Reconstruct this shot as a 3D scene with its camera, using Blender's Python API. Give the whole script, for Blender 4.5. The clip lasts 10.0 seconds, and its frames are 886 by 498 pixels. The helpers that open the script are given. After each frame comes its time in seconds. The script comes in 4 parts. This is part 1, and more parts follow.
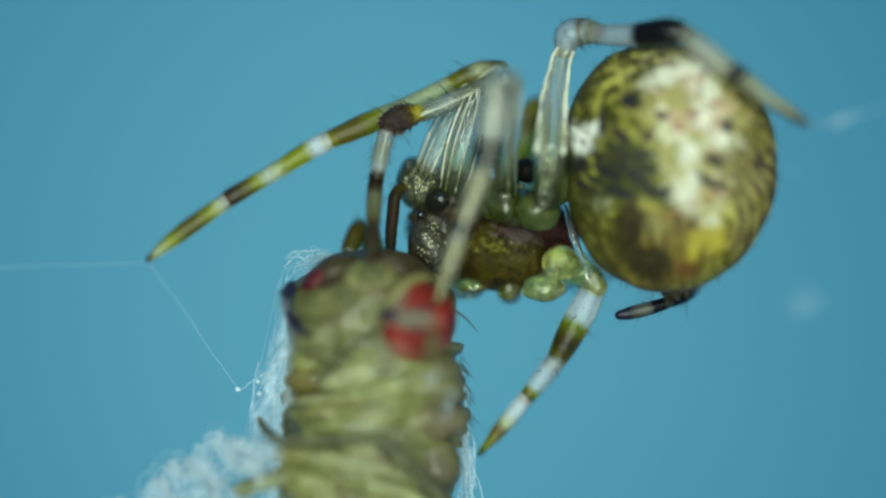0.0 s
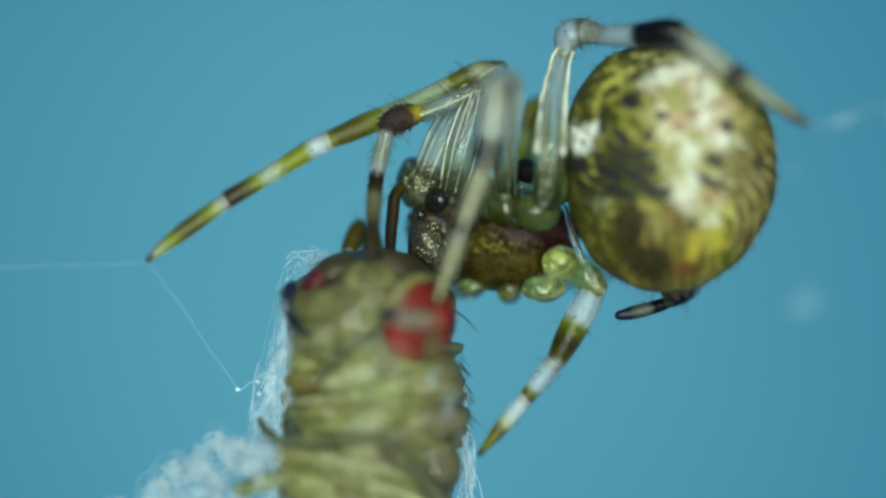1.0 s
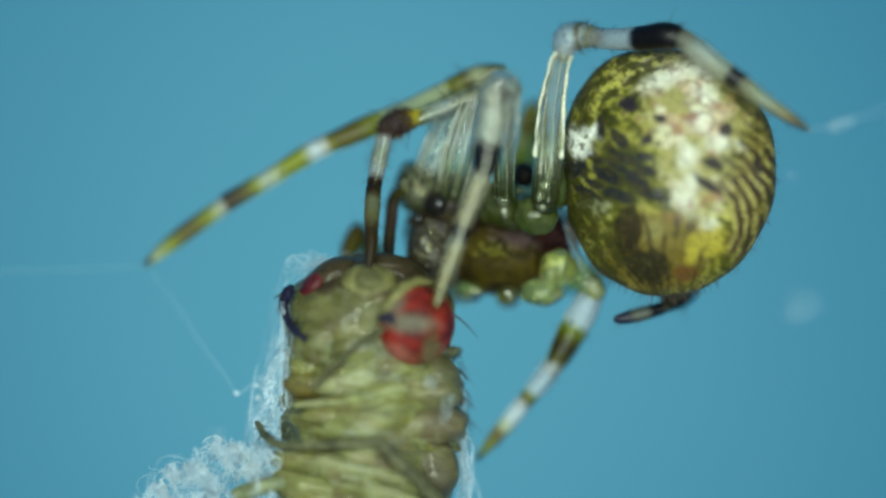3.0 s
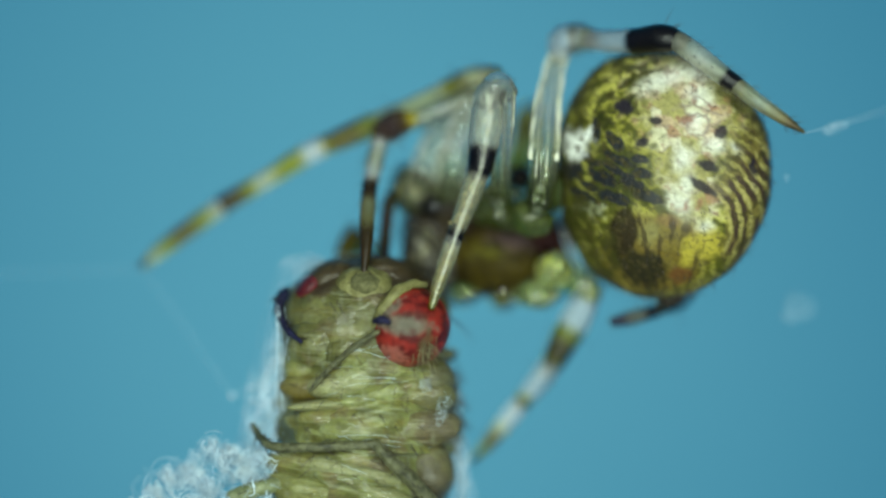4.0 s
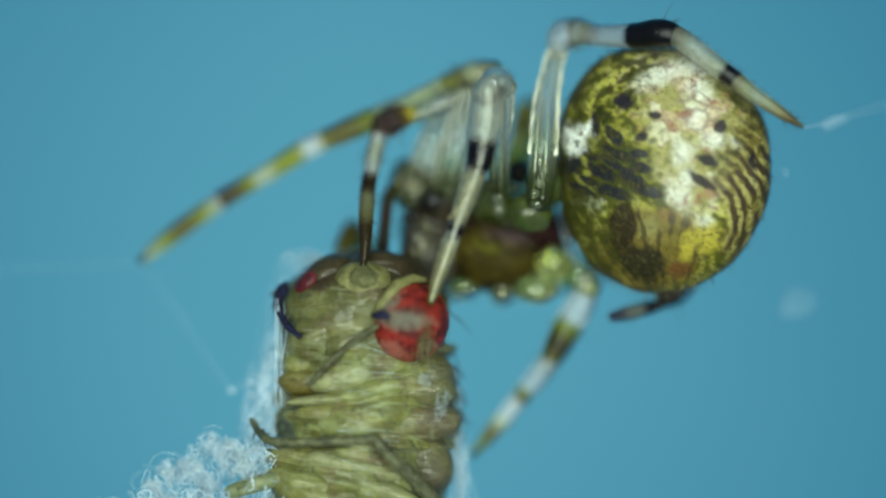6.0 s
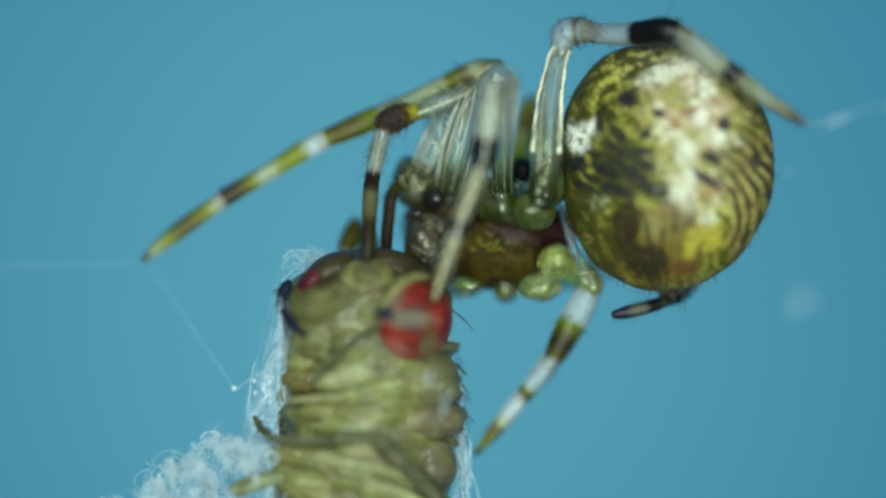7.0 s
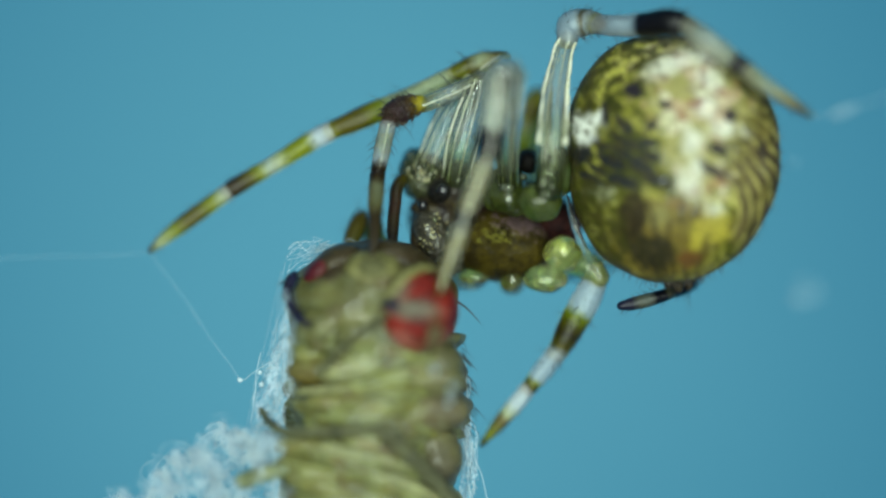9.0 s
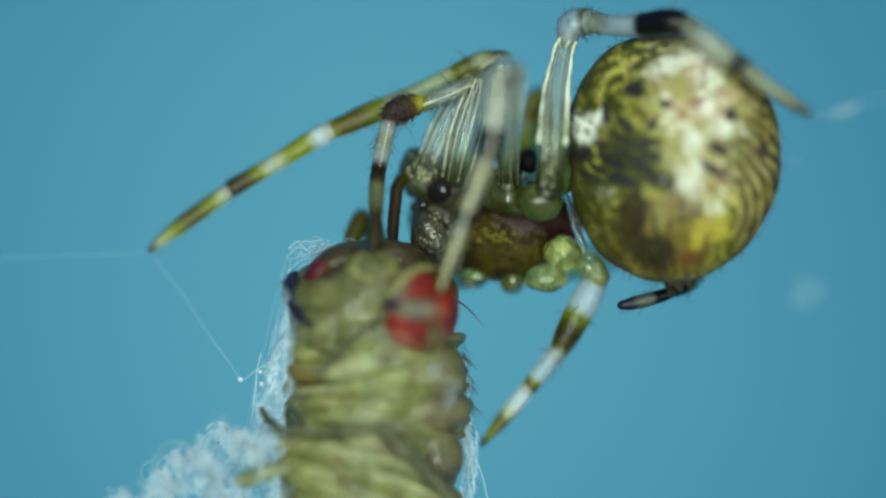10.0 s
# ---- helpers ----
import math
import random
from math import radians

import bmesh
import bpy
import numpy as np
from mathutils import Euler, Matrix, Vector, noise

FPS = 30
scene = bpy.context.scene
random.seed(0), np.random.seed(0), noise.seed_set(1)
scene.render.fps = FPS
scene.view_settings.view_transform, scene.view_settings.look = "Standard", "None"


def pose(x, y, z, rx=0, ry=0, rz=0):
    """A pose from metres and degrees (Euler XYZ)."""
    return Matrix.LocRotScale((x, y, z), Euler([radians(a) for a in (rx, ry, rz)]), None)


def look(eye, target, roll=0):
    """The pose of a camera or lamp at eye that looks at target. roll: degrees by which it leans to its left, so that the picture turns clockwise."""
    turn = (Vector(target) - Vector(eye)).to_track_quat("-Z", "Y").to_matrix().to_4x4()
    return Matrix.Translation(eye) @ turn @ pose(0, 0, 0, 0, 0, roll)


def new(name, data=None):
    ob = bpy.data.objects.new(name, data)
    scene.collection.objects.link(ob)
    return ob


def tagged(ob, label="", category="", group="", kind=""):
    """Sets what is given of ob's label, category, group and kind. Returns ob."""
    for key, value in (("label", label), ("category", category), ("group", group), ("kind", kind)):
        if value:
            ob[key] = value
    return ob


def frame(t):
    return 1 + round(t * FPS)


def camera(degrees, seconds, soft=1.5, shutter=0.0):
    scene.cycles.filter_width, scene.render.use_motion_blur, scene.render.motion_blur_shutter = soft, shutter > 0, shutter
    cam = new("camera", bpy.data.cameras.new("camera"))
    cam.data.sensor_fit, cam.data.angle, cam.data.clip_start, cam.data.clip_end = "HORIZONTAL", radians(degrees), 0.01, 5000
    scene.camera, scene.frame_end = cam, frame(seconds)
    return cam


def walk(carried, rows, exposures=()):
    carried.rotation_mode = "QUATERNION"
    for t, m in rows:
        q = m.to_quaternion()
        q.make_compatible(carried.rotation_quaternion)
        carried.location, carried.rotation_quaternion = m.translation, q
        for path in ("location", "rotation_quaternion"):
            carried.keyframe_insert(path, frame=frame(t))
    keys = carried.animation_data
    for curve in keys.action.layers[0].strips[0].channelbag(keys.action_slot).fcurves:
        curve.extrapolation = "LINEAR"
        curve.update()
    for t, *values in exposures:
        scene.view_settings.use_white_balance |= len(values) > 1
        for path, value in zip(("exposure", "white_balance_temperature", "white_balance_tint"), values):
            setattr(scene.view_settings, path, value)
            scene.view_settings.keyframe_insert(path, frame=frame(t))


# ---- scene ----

# A stereo microscope looks level at a small comb-footed spider that feeds on a silk-wrapped fruit fly.
# Eyepiece scale: one graduation U; the field is 1568 x 882 graduations, 4 mm wide.
U = 2.55e-6
REACH = 0.3


def at(x, y, d=0.0):
    """The place at graduation x, y of the eyepiece, d graduations behind the middle plane."""
    k = 1 + d * U / REACH
    return Vector(((x - 784) * U * k, d * U, (441 - y) * U * k))


# ---- camera: it drifts a little and is racked back and forth to focus ----
cam = camera(2 * math.degrees(math.atan(784 * U / REACH)), 10.0, soft=2.5)
cam.data.dof.use_dof = True
cam.data.dof.focus_distance = REACH
cam.data.dof.aperture_fstop = 63.0


def station(dx, dy, rack):
    return pose(-dx * U, -REACH + rack * U, dy * U, 90, 0, 0)


walk(cam, [(0.0, station(0, 0, 0)), (1.0, station(-0.2, 0.4, 0)), (1.5, station(0.3, 0.4, -2)), (2.0, station(2.4, 1.3, -12)), (2.1, station(2, 2, -16)), (2.2, station(-1.8, 5.2, -30)),
           (2.5, station(-2.5, 6.3, -45)), (4.0, station(-11.1, 11.5, -150)), (4.5, station(-17.2, 12.8, -168)),
           (5.0, station(-17.1, 10.6, -168)), (5.5, station(-15.9, 6.3, -160)), (7.0, station(-6.9, -1.3, -48)),
           (7.5, station(-6.5, 0.0, -40)), (8.0, station(-3.0, -3.6, -27)), (8.5, station(-1.5, 0.1, -16)), (8.7, station(-0.6, -0.8, -16)), (8.8, station(0.2, -4.5, -17)), (8.9, station(2.6, -12, -18)),
           (9.0, station(3.7, -16.3, -20)), (9.5, station(3.9, -14.8, -21)), (10.0, station(4.2, -17.2, -22))])

# ---- light: the room's dim daylight and the lamp ring round the objective ----
world = bpy.data.worlds.new("world")
scene.world = world
world.use_nodes = True
world.node_tree.nodes["Background"].inputs[0].default_value = (0.55, 0.72, 0.95, 1)
world.node_tree.nodes["Background"].inputs[1].default_value = 0.26
RING = 14
for i in range(RING):
    a = 2 * math.pi * (i + 0.5) / RING
    lamp = bpy.data.lights.new("ring_lamp", "AREA")
    lamp.shape, lamp.size, lamp.energy, lamp.color = "DISK", 0.008, 0.0039, (0.85, 1.0, 0.85)
    new("ring_lamp", lamp).matrix_world = look((0.003 + 0.024 * math.cos(a), -0.05, 0.024 * math.sin(a)), (0, 0, 0))


# ---- materials ----
def nodes_of(name):
    m = bpy.data.materials.new(name)
    m.use_nodes = True
    nt = m.node_tree
    return m, nt, nt.nodes["Principled BSDF"]


def noise_node(nt, size, detail=4.0, rough=0.55):
    n = nt.nodes.new("ShaderNodeTexNoise")
    n.inputs["Scale"].default_value = 1 / (size * U)
    n.inputs["Detail"].default_value = detail
    n.inputs["Roughness"].default_value = rough
    tc = nt.nodes.new("ShaderNodeTexCoord")
    nt.links.new(tc.outputs["Object"], n.inputs["Vector"])
    return n


def ramp_node(nt, stops, value, interp="LINEAR"):
    r = nt.nodes.new("ShaderNodeValToRGB")
    r.color_ramp.interpolation = interp
    el = r.color_ramp.elements
    while len(el) < len(stops):
        el.new(0.5)
    for e, (p, c) in zip(el, stops):
        e.position = p
        e.color = (*c, 1)
    nt.links.new(value, r.inputs[0])
    return r.outputs[0]


def mix_node(nt, kind, fac, a, b):
    m = nt.nodes.new("ShaderNodeMix")
    m.data_type, m.blend_type = "RGBA", kind
    for sock, v in ((m.inputs[0], fac), (m.inputs[6], a), (m.inputs[7], b)):
        if isinstance(v, (int, float)):
            sock.default_value = v
        elif isinstance(v, tuple):
            sock.default_value = (*v, 1)
        else:
            nt.links.new(v, sock)
    return m.outputs[2]


def finish(nt, bsdf, colour, rough, trans, sss, bump, bump_size, coat, spec=0.5):
    fine = noise_node(nt, 7, 3)
    shade = ramp_node(nt, [(0.3, (0.72, 0.72, 0.72)), (0.7, (1.12, 1.12, 1.12))], fine.outputs[0])
    nt.links.new(mix_node(nt, "MULTIPLY", 0.8, colour, shade), bsdf.inputs["Base Color"])
    big = noise_node(nt, 25, 3)
    mr = nt.nodes.new("ShaderNodeMapRange")
    mr.inputs[3].default_value, mr.inputs[4].default_value = rough * 0.75, min(1.0, rough * 1.3)
    nt.links.new(big.outputs[0], mr.inputs[0])
    nt.links.new(mr.outputs[0], bsdf.inputs["Roughness"])
    bsdf.inputs["IOR"].default_value = 1.42
    bsdf.inputs["Specular IOR Level"].default_value = spec
    bsdf.inputs["Transmission Weight"].default_value = trans
    bsdf.inputs["Coat Weight"].default_value = coat
    bsdf.inputs["Coat Roughness"].default_value = 0.07
    if sss:
        bsdf.inputs["Subsurface Weight"].default_value = sss
        bsdf.inputs["Subsurface Radius"].default_value = (1.0, 0.8, 0.45)
        bsdf.inputs["Subsurface Scale"].default_value = 22 * U
    if bump:
        bn = noise_node(nt, bump_size, 4, 0.6)
        b = nt.nodes.new("ShaderNodeBump")
        b.inputs["Strength"].default_value = 0.7
        b.inputs["Distance"].default_value = bump * U
        nt.links.new(bn.outputs[0], b.inputs["Height"])
        nt.links.new(b.outputs[0], bsdf.inputs["Normal"])


def mottled(name, stops, size=40, rough=0.35, trans=0.0, sss=0.0, bump=2.0, bump_size=9, coat=0.0, spec=0.5):
    m, nt, bsdf = nodes_of(name)
    n = noise_node(nt, size, 5, 0.62)
    finish(nt, bsdf, ramp_node(nt, stops, n.outputs[0]), rough, trans, sss, bump, bump_size, coat, spec)
    return m


def banded(name, stops, rough=0.3, trans=0.76, bump=1.8, bump_size=8, wobble=0.05, sss=0.0):
    """Bands along a limb: the stops lie between its near end, 0, and its far end, 1."""
    m, nt, bsdf = nodes_of(name)
    uv = nt.nodes.new("ShaderNodeUVMap")
    sep = nt.nodes.new("ShaderNodeSeparateXYZ")
    nt.links.new(uv.outputs[0], sep.inputs[0])
    n = noise_node(nt, 16, 3)
    add = nt.nodes.new("ShaderNodeMath")
    add.operation = "MULTIPLY_ADD"
    nt.links.new(n.outputs[0], add.inputs[0])
    add.inputs[1].default_value = wobble * 2
    nt.links.new(sep.outputs[0], add.inputs[2])
    sub = nt.nodes.new("ShaderNodeMath")
    sub.operation = "SUBTRACT"
    nt.links.new(add.outputs[0], sub.inputs[0])
    sub.inputs[1].default_value = wobble
    finish(nt, bsdf, ramp_node(nt, stops, sub.outputs[0]), rough, trans, sss, bump, bump_size, 0.0, 0.3)
    return m


def pigmented(name, rough=0.33, sss=0.15, bump=2.0, bump_size=10, coat=0.2, trans=0.0, spec=0.5):
    """The skin's pigment, with any shade and sheen mixed into it, lies in the mesh's colour layer."""
    m, nt, bsdf = nodes_of(name)
    a = nt.nodes.new("ShaderNodeAttribute")
    a.attribute_name = "pigment"
    finish(nt, bsdf, a.outputs["Color"], rough, trans, sss, bump, bump_size, coat, spec)
    return m


WHITE, PALE, CLEAR, GLASS = (0.92, 0.96, 0.96), (0.72, 0.72, 0.38), (0.72, 0.76, 0.6), (0.93, 0.95, 0.86)
OLIVE, BROWN, UMBER, BLACK = (0.42, 0.42, 0.005), (0.2, 0.145, 0.003), (0.07, 0.036, 0.003), (0.004, 0.003, 0.01)
AMBER = (0.28, 0.17, 0.02)

M_CLEAR = mottled("clear_cuticle", [(0.3, (0.92, 0.94, 0.84)), (0.7, (0.98, 0.99, 0.96))], 30, 0.07, trans=0.95, bump=0.8, bump_size=14, coat=0.0)
M_COXA = mottled("green_cuticle", [(0.3, (0.06, 0.085, 0.01)), (0.55, (0.15, 0.19, 0.04)), (0.8, (0.33, 0.4, 0.15))], 30, 0.2, trans=0.75, coat=0.45)
M_GLINT_BEAD = mottled("clear_glint_bead", [(0.3, (0.25, 0.3, 0.12)), (0.7, (0.55, 0.6, 0.4))], 20, 0.08, trans=0.8, bump=0, coat=1.0)
M_COXA_YELLOW = mottled("yellow_cuticle", [(0.3, (0.5, 0.52, 0.05)), (0.5, (0.8, 0.83, 0.28)), (0.75, (0.94, 0.96, 0.68))], 16, 0.04, trans=0.94, bump=3, bump_size=16, coat=1.0)
M_LOBE = mottled("black_lobe", [(0.3, (0.003, 0.003, 0.004)), (0.7, (0.016, 0.014, 0.01))], 26, 0.3, bump=2, bump_size=10, coat=0.6, spec=0.1)
M_GLOSS = mottled("glossy_black", [(0.3, (0.004, 0.004, 0.006)), (0.7, (0.012, 0.012, 0.012))], 20, 0.1, bump=0, coat=1.0)
M_WEDGE = mottled("black_cuticle", [(0.3, (0.003, 0.003, 0.005)), (0.6, (0.012, 0.01, 0.008)), (0.8, (0.03, 0.018, 0.012))], 20, 0.5, bump=3, bump_size=8, spec=0.15)
M_WAIST = mottled("waist_cuticle", [(0.3, (0.008, 0.003, 0.004)), (0.7, (0.04, 0.012, 0.01))], 20, 0.6, bump=5, bump_size=7, spec=0.1)
M_GLINT_LINE = mottled("silvery_glint_line", [(0.3, (0.66, 0.68, 0.4)), (0.7, (0.97, 0.98, 0.88))], 12, 0.2, trans=0.15, bump=3, bump_size=6, coat=0.3)
M_HAZE = mottled("hazy_cuticle", [(0.3, (0.03, 0.035, 0.008)), (0.5, (0.22, 0.25, 0.09)), (0.72, (0.75, 0.8, 0.55))], 9, 0.14, trans=0.85, bump=4, bump_size=6, coat=0.25)
M_GRAIN_GLINT = mottled("grain_and_glint", [(0.35, (0.2, 0.1, 0.02)), (0.5, (0.6, 0.55, 0.25)), (0.65, (0.9, 0.92, 0.8))], 9, 0.25, trans=0.2, bump=0)
M_DARK = mottled("dark_cuticle", [(0.3, (0.01, 0.007, 0.01)), (0.7, (0.045, 0.034, 0.014))], 26, 0.3, bump=4, bump_size=10, coat=0.3, spec=0.12)
M_GREY = mottled("grey_cuticle", [(0.3, (0.012, 0.011, 0.005)), (0.5, (0.035, 0.03, 0.018)), (0.72, (0.15, 0.135, 0.115))], 9, 0.32, bump=6, bump_size=4, coat=0.35, spec=0.3)
M_STERNUM = pigmented("sternum_cuticle", 0.5, 0.0, 7.0, 5, 0.03, spec=0.14)
M_ABDOMEN = pigmented("abdomen_skin", 0.34, 0.0, 3.0, 8, 0.06, spec=0.16)
M_HAIR = mottled("bristle_brown", [(0.3, (0.012, 0.008, 0.008)), (0.7, (0.05, 0.035, 0.02))], 20, 0.35, bump=0)
M_FLYSKIN = pigmented("fly_skin", 0.42, 0.4, 2.0, 7, 0.25, spec=0.4)


def crease(m, across, along, deep):
    """Adds wrinkles that run across to a skin's relief."""
    nt = m.node_tree
    fine = [n for n in nt.nodes if n.type == "BUMP"][0]
    tc, mp = nt.nodes.new("ShaderNodeTexCoord"), nt.nodes.new("ShaderNodeMapping")
    mp.inputs["Scale"].default_value = (1 / (across * U), 1 / (across * U), 1 / (along * U))
    mp.inputs["Rotation"].default_value = (0, radians(8), 0)
    n = nt.nodes.new("ShaderNodeTexNoise")
    n.inputs["Scale"].default_value, n.inputs["Detail"].default_value, n.inputs["Distortion"].default_value = 1.0, 4.0, 0.9
    b = nt.nodes.new("ShaderNodeBump")
    b.inputs["Strength"].default_value, b.inputs["Distance"].default_value = 0.9, deep * U
    nt.links.new(tc.outputs["Object"], mp.inputs[0])
    nt.links.new(mp.outputs[0], n.inputs["Vector"])
    nt.links.new(n.outputs[0], b.inputs["Height"])
    nt.links.new(b.outputs[0], fine.inputs["Normal"])


crease(M_FLYSKIN, 60, 16, 9)
M_FLYLEG = mottled("fly_leg_cuticle", [(0.3, (0.04, 0.042, 0.025)), (0.5, (0.13, 0.13, 0.065)), (0.75, (0.28, 0.275, 0.15))], 12, 0.3, trans=0.5, bump=6, bump_size=7, spec=0.4)
M_FLYLEG_PALE = mottled("fly_leg_pale", [(0.3, (0.06, 0.065, 0.03)), (0.5, (0.17, 0.175, 0.08)), (0.75, (0.36, 0.36, 0.18))], 16, 0.3, trans=0.55, bump=6, bump_size=8, spec=0.4)
M_FLYBLUE = mottled("blue_black_cuticle", [(0.3, (0.004, 0.004, 0.016)), (0.7, (0.018, 0.018, 0.06))], 12, 0.45, bump=7, bump_size=6, spec=0.3)
M_SOCKET = mottled("socket_pale", [(0.3, (0.1, 0.092, 0.024)), (0.7, (0.23, 0.22, 0.08))], 18, 0.45, bump=5)
M_EYE = pigmented("smeared_red_eye", 0.4, 0.0, 2.0, 6, 0.08, spec=0.28)
M_SILK = mottled("silk", [(0.3, (0.58, 0.8, 0.97)), (0.7, (0.82, 0.94, 0.98))], 30, 0.35, trans=0.3, bump=0)


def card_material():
    m, nt, bsdf = nodes_of("glowing_blue_card")
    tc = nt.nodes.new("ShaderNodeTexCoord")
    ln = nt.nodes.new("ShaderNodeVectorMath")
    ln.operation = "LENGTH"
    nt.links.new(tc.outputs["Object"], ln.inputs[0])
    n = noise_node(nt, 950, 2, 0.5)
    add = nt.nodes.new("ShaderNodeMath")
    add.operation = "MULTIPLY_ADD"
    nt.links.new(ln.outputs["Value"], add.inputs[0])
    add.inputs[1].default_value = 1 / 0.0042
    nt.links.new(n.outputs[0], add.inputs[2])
    # light's fall-off from the middle is painted as a radial gradient
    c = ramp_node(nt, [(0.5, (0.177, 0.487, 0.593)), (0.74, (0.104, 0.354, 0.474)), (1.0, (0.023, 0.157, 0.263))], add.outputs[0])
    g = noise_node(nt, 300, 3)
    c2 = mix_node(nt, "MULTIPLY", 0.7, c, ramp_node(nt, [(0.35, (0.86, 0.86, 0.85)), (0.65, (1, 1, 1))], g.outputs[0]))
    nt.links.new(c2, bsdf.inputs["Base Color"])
    # the card glows in that colour, standing in for light on it
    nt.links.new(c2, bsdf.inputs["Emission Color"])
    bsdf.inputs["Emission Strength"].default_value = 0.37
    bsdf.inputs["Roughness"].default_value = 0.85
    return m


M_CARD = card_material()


def veil_material():
    m, nt, bsdf = nodes_of("silk_veil")
    n = noise_node(nt, 34, 5, 0.65)
    fine = noise_node(nt, 5, 2)
    mul = nt.nodes.new("ShaderNodeMath")
    mul.operation = "MULTIPLY"
    nt.links.new(n.outputs[0], mul.inputs[0])
    nt.links.new(fine.outputs[0], mul.inputs[1])
    mr = nt.nodes.new("ShaderNodeMapRange")
    mr.inputs[1].default_value, mr.inputs[2].default_value = 0.18, 0.38
    mr.inputs[3].default_value, mr.inputs[4].default_value = 0.0, 0.42
    nt.links.new(mul.outputs[0], mr.inputs[0])
    nt.links.new(mr.outputs[0], bsdf.inputs["Alpha"])
    bsdf.inputs["Base Color"].default_value = (0.72, 0.88, 1.0, 1)
    bsdf.inputs["Roughness"].default_value = 0.6
    return m


M_VEIL = veil_material()


# ---- mesh tools ----
def make(name, verts, faces, material, parent=None, label="", uvs=None, tint=None, smooth=True):
    """One mesh object; the vertices come in world metres and are kept about the parent's base."""
    base = Vector((0, 0, 0))
    top = parent
    while top is not None:
        base = base + top.location
        top = top.parent
    me = bpy.data.meshes.new(name)
    me.from_pydata([tuple(Vector(v) - base) for v in verts], [], faces)
    if smooth:
        me.polygons.foreach_set("use_smooth", [True] * len(me.polygons))
    if uvs is not None:
        layer = me.uv_layers.new(name="UVMap")
        flat = [c for p in me.polygons for v in p.vertices for c in uvs[v]]
        layer.data.foreach_set("uv", flat)
    if tint is not None:
        col = me.color_attributes.new("pigment", "FLOAT_COLOR", "POINT")
        col.data.foreach_set("color", [c for t in tint for c in (*t, 1.0)])
    me.materials.append(material)
    me.update()
    ob = new(name, me)
    if parent is not None:
        ob.parent = parent
    return tagged(ob, label)


def base_of(name, place, label, category, group="", kind=""):
    ob = new(name)
    ob.empty_display_size = 0.0001
    ob.location = place
    return tagged(ob, label, category, group, kind)


def smooth_path(pts, per=6):
    """Catmull-Rom through (place, radius) pairs."""
    P = [np.array((*p, r)) for p, r in pts]
    P = [2 * P[0] - P[1]] + P + [2 * P[-1] - P[-2]]
    out = []
    for i in range(1, len(P) - 2):
        a, b, c, d = P[i - 1:i + 3]
        for k in range(per):
            t = k / per
            out.append(0.5 * ((2 * b) + (c - a) * t + (2 * a - 5 * b + 4 * c - d) * t * t + (3 * b - a - 3 * c + d) * t ** 3))
    out.append(P[-2])
    return [(Vector(q[:3]), max(float(q[3]), 0.02 * U)) for q in out]


def tube(pts, sides=14, per=6, cap=True, rough=0.0, seed=0, grain=22):
    """A tapering limb through (place, radius) pairs with rounded ends: vertices, faces, uvs."""
    ring = smooth_path(pts, per)
    if cap:
        (p0, r0), (p1, _) = ring[0], ring[1]
        (q0, s0), (q1, _) = ring[-1], ring[-2]
        a, b = (p0 - p1).normalized(), (q0 - q1).normalized()
        ring = [(p0 + a * r0 * math.sin(k), max(r0 * math.cos(k), r0 * 0.04)) for k in (1.5, 1.1, 0.6)] + ring + \
               [(q0 + b * s0 * math.sin(k), max(s0 * math.cos(k), s0 * 0.04)) for k in (0.6, 1.1, 1.5)]
    total, lengths = 0.0, [0.0]
    for i in range(1, len(ring)):
        total += (ring[i][0] - ring[i - 1][0]).length
        lengths.append(total)
    verts, faces, uvs = [], [], []
    side = None
    for i, (p, r) in enumerate(ring):
        ahead = (ring[min(i + 1, len(ring) - 1)][0] - ring[max(i - 1, 0)][0]).normalized()
        if side is None:
            side = ahead.orthogonal().normalized()
        side = (side - ahead * side.dot(ahead)).normalized()
        other = ahead.cross(side)
        for k in range(sides):
            a = 2 * math.pi * k / sides
            rr = r
            if rough:
                q = (p / U + Vector((seed * 31.7, 0, 0))) / grain + Vector((math.cos(a), math.sin(a), 0)) * 0.7
                rr = r * (1 + rough * noise.noise(q))
            verts.append(p + (side * math.cos(a) + other * math.sin(a)) * rr)
            uvs.append((lengths[i] / total, k / sides))
    for i in range(len(ring) - 1):
        for k in range(sides):
            k2 = (k + 1) % sides
            faces.append((i * sides + k, i * sides + k2, (i + 1) * sides + k2, (i + 1) * sides + k))
    faces.append(tuple(range(sides - 1, -1, -1)))
    n = (len(ring) - 1) * sides
    faces.append(tuple(range(n, n + sides)))
    return verts, faces, uvs


def shell(pts, wall=0.72, **kw):
    """A hollow limb: the skin and, turned inwards, its inner wall."""
    v, f, u = tube(pts, **kw)
    v2, f2, u2 = tube([(p, r * wall) for p, r in pts], **kw)
    n = len(v)
    return v + v2, f + [tuple(i + n for i in reversed(q)) for q in f2], u + u2


def gp(pts):
    """Graduations (x, y, depth, radius) to places and radii."""
    return [(at(x, y, d), r * U) for x, y, d, r in pts]


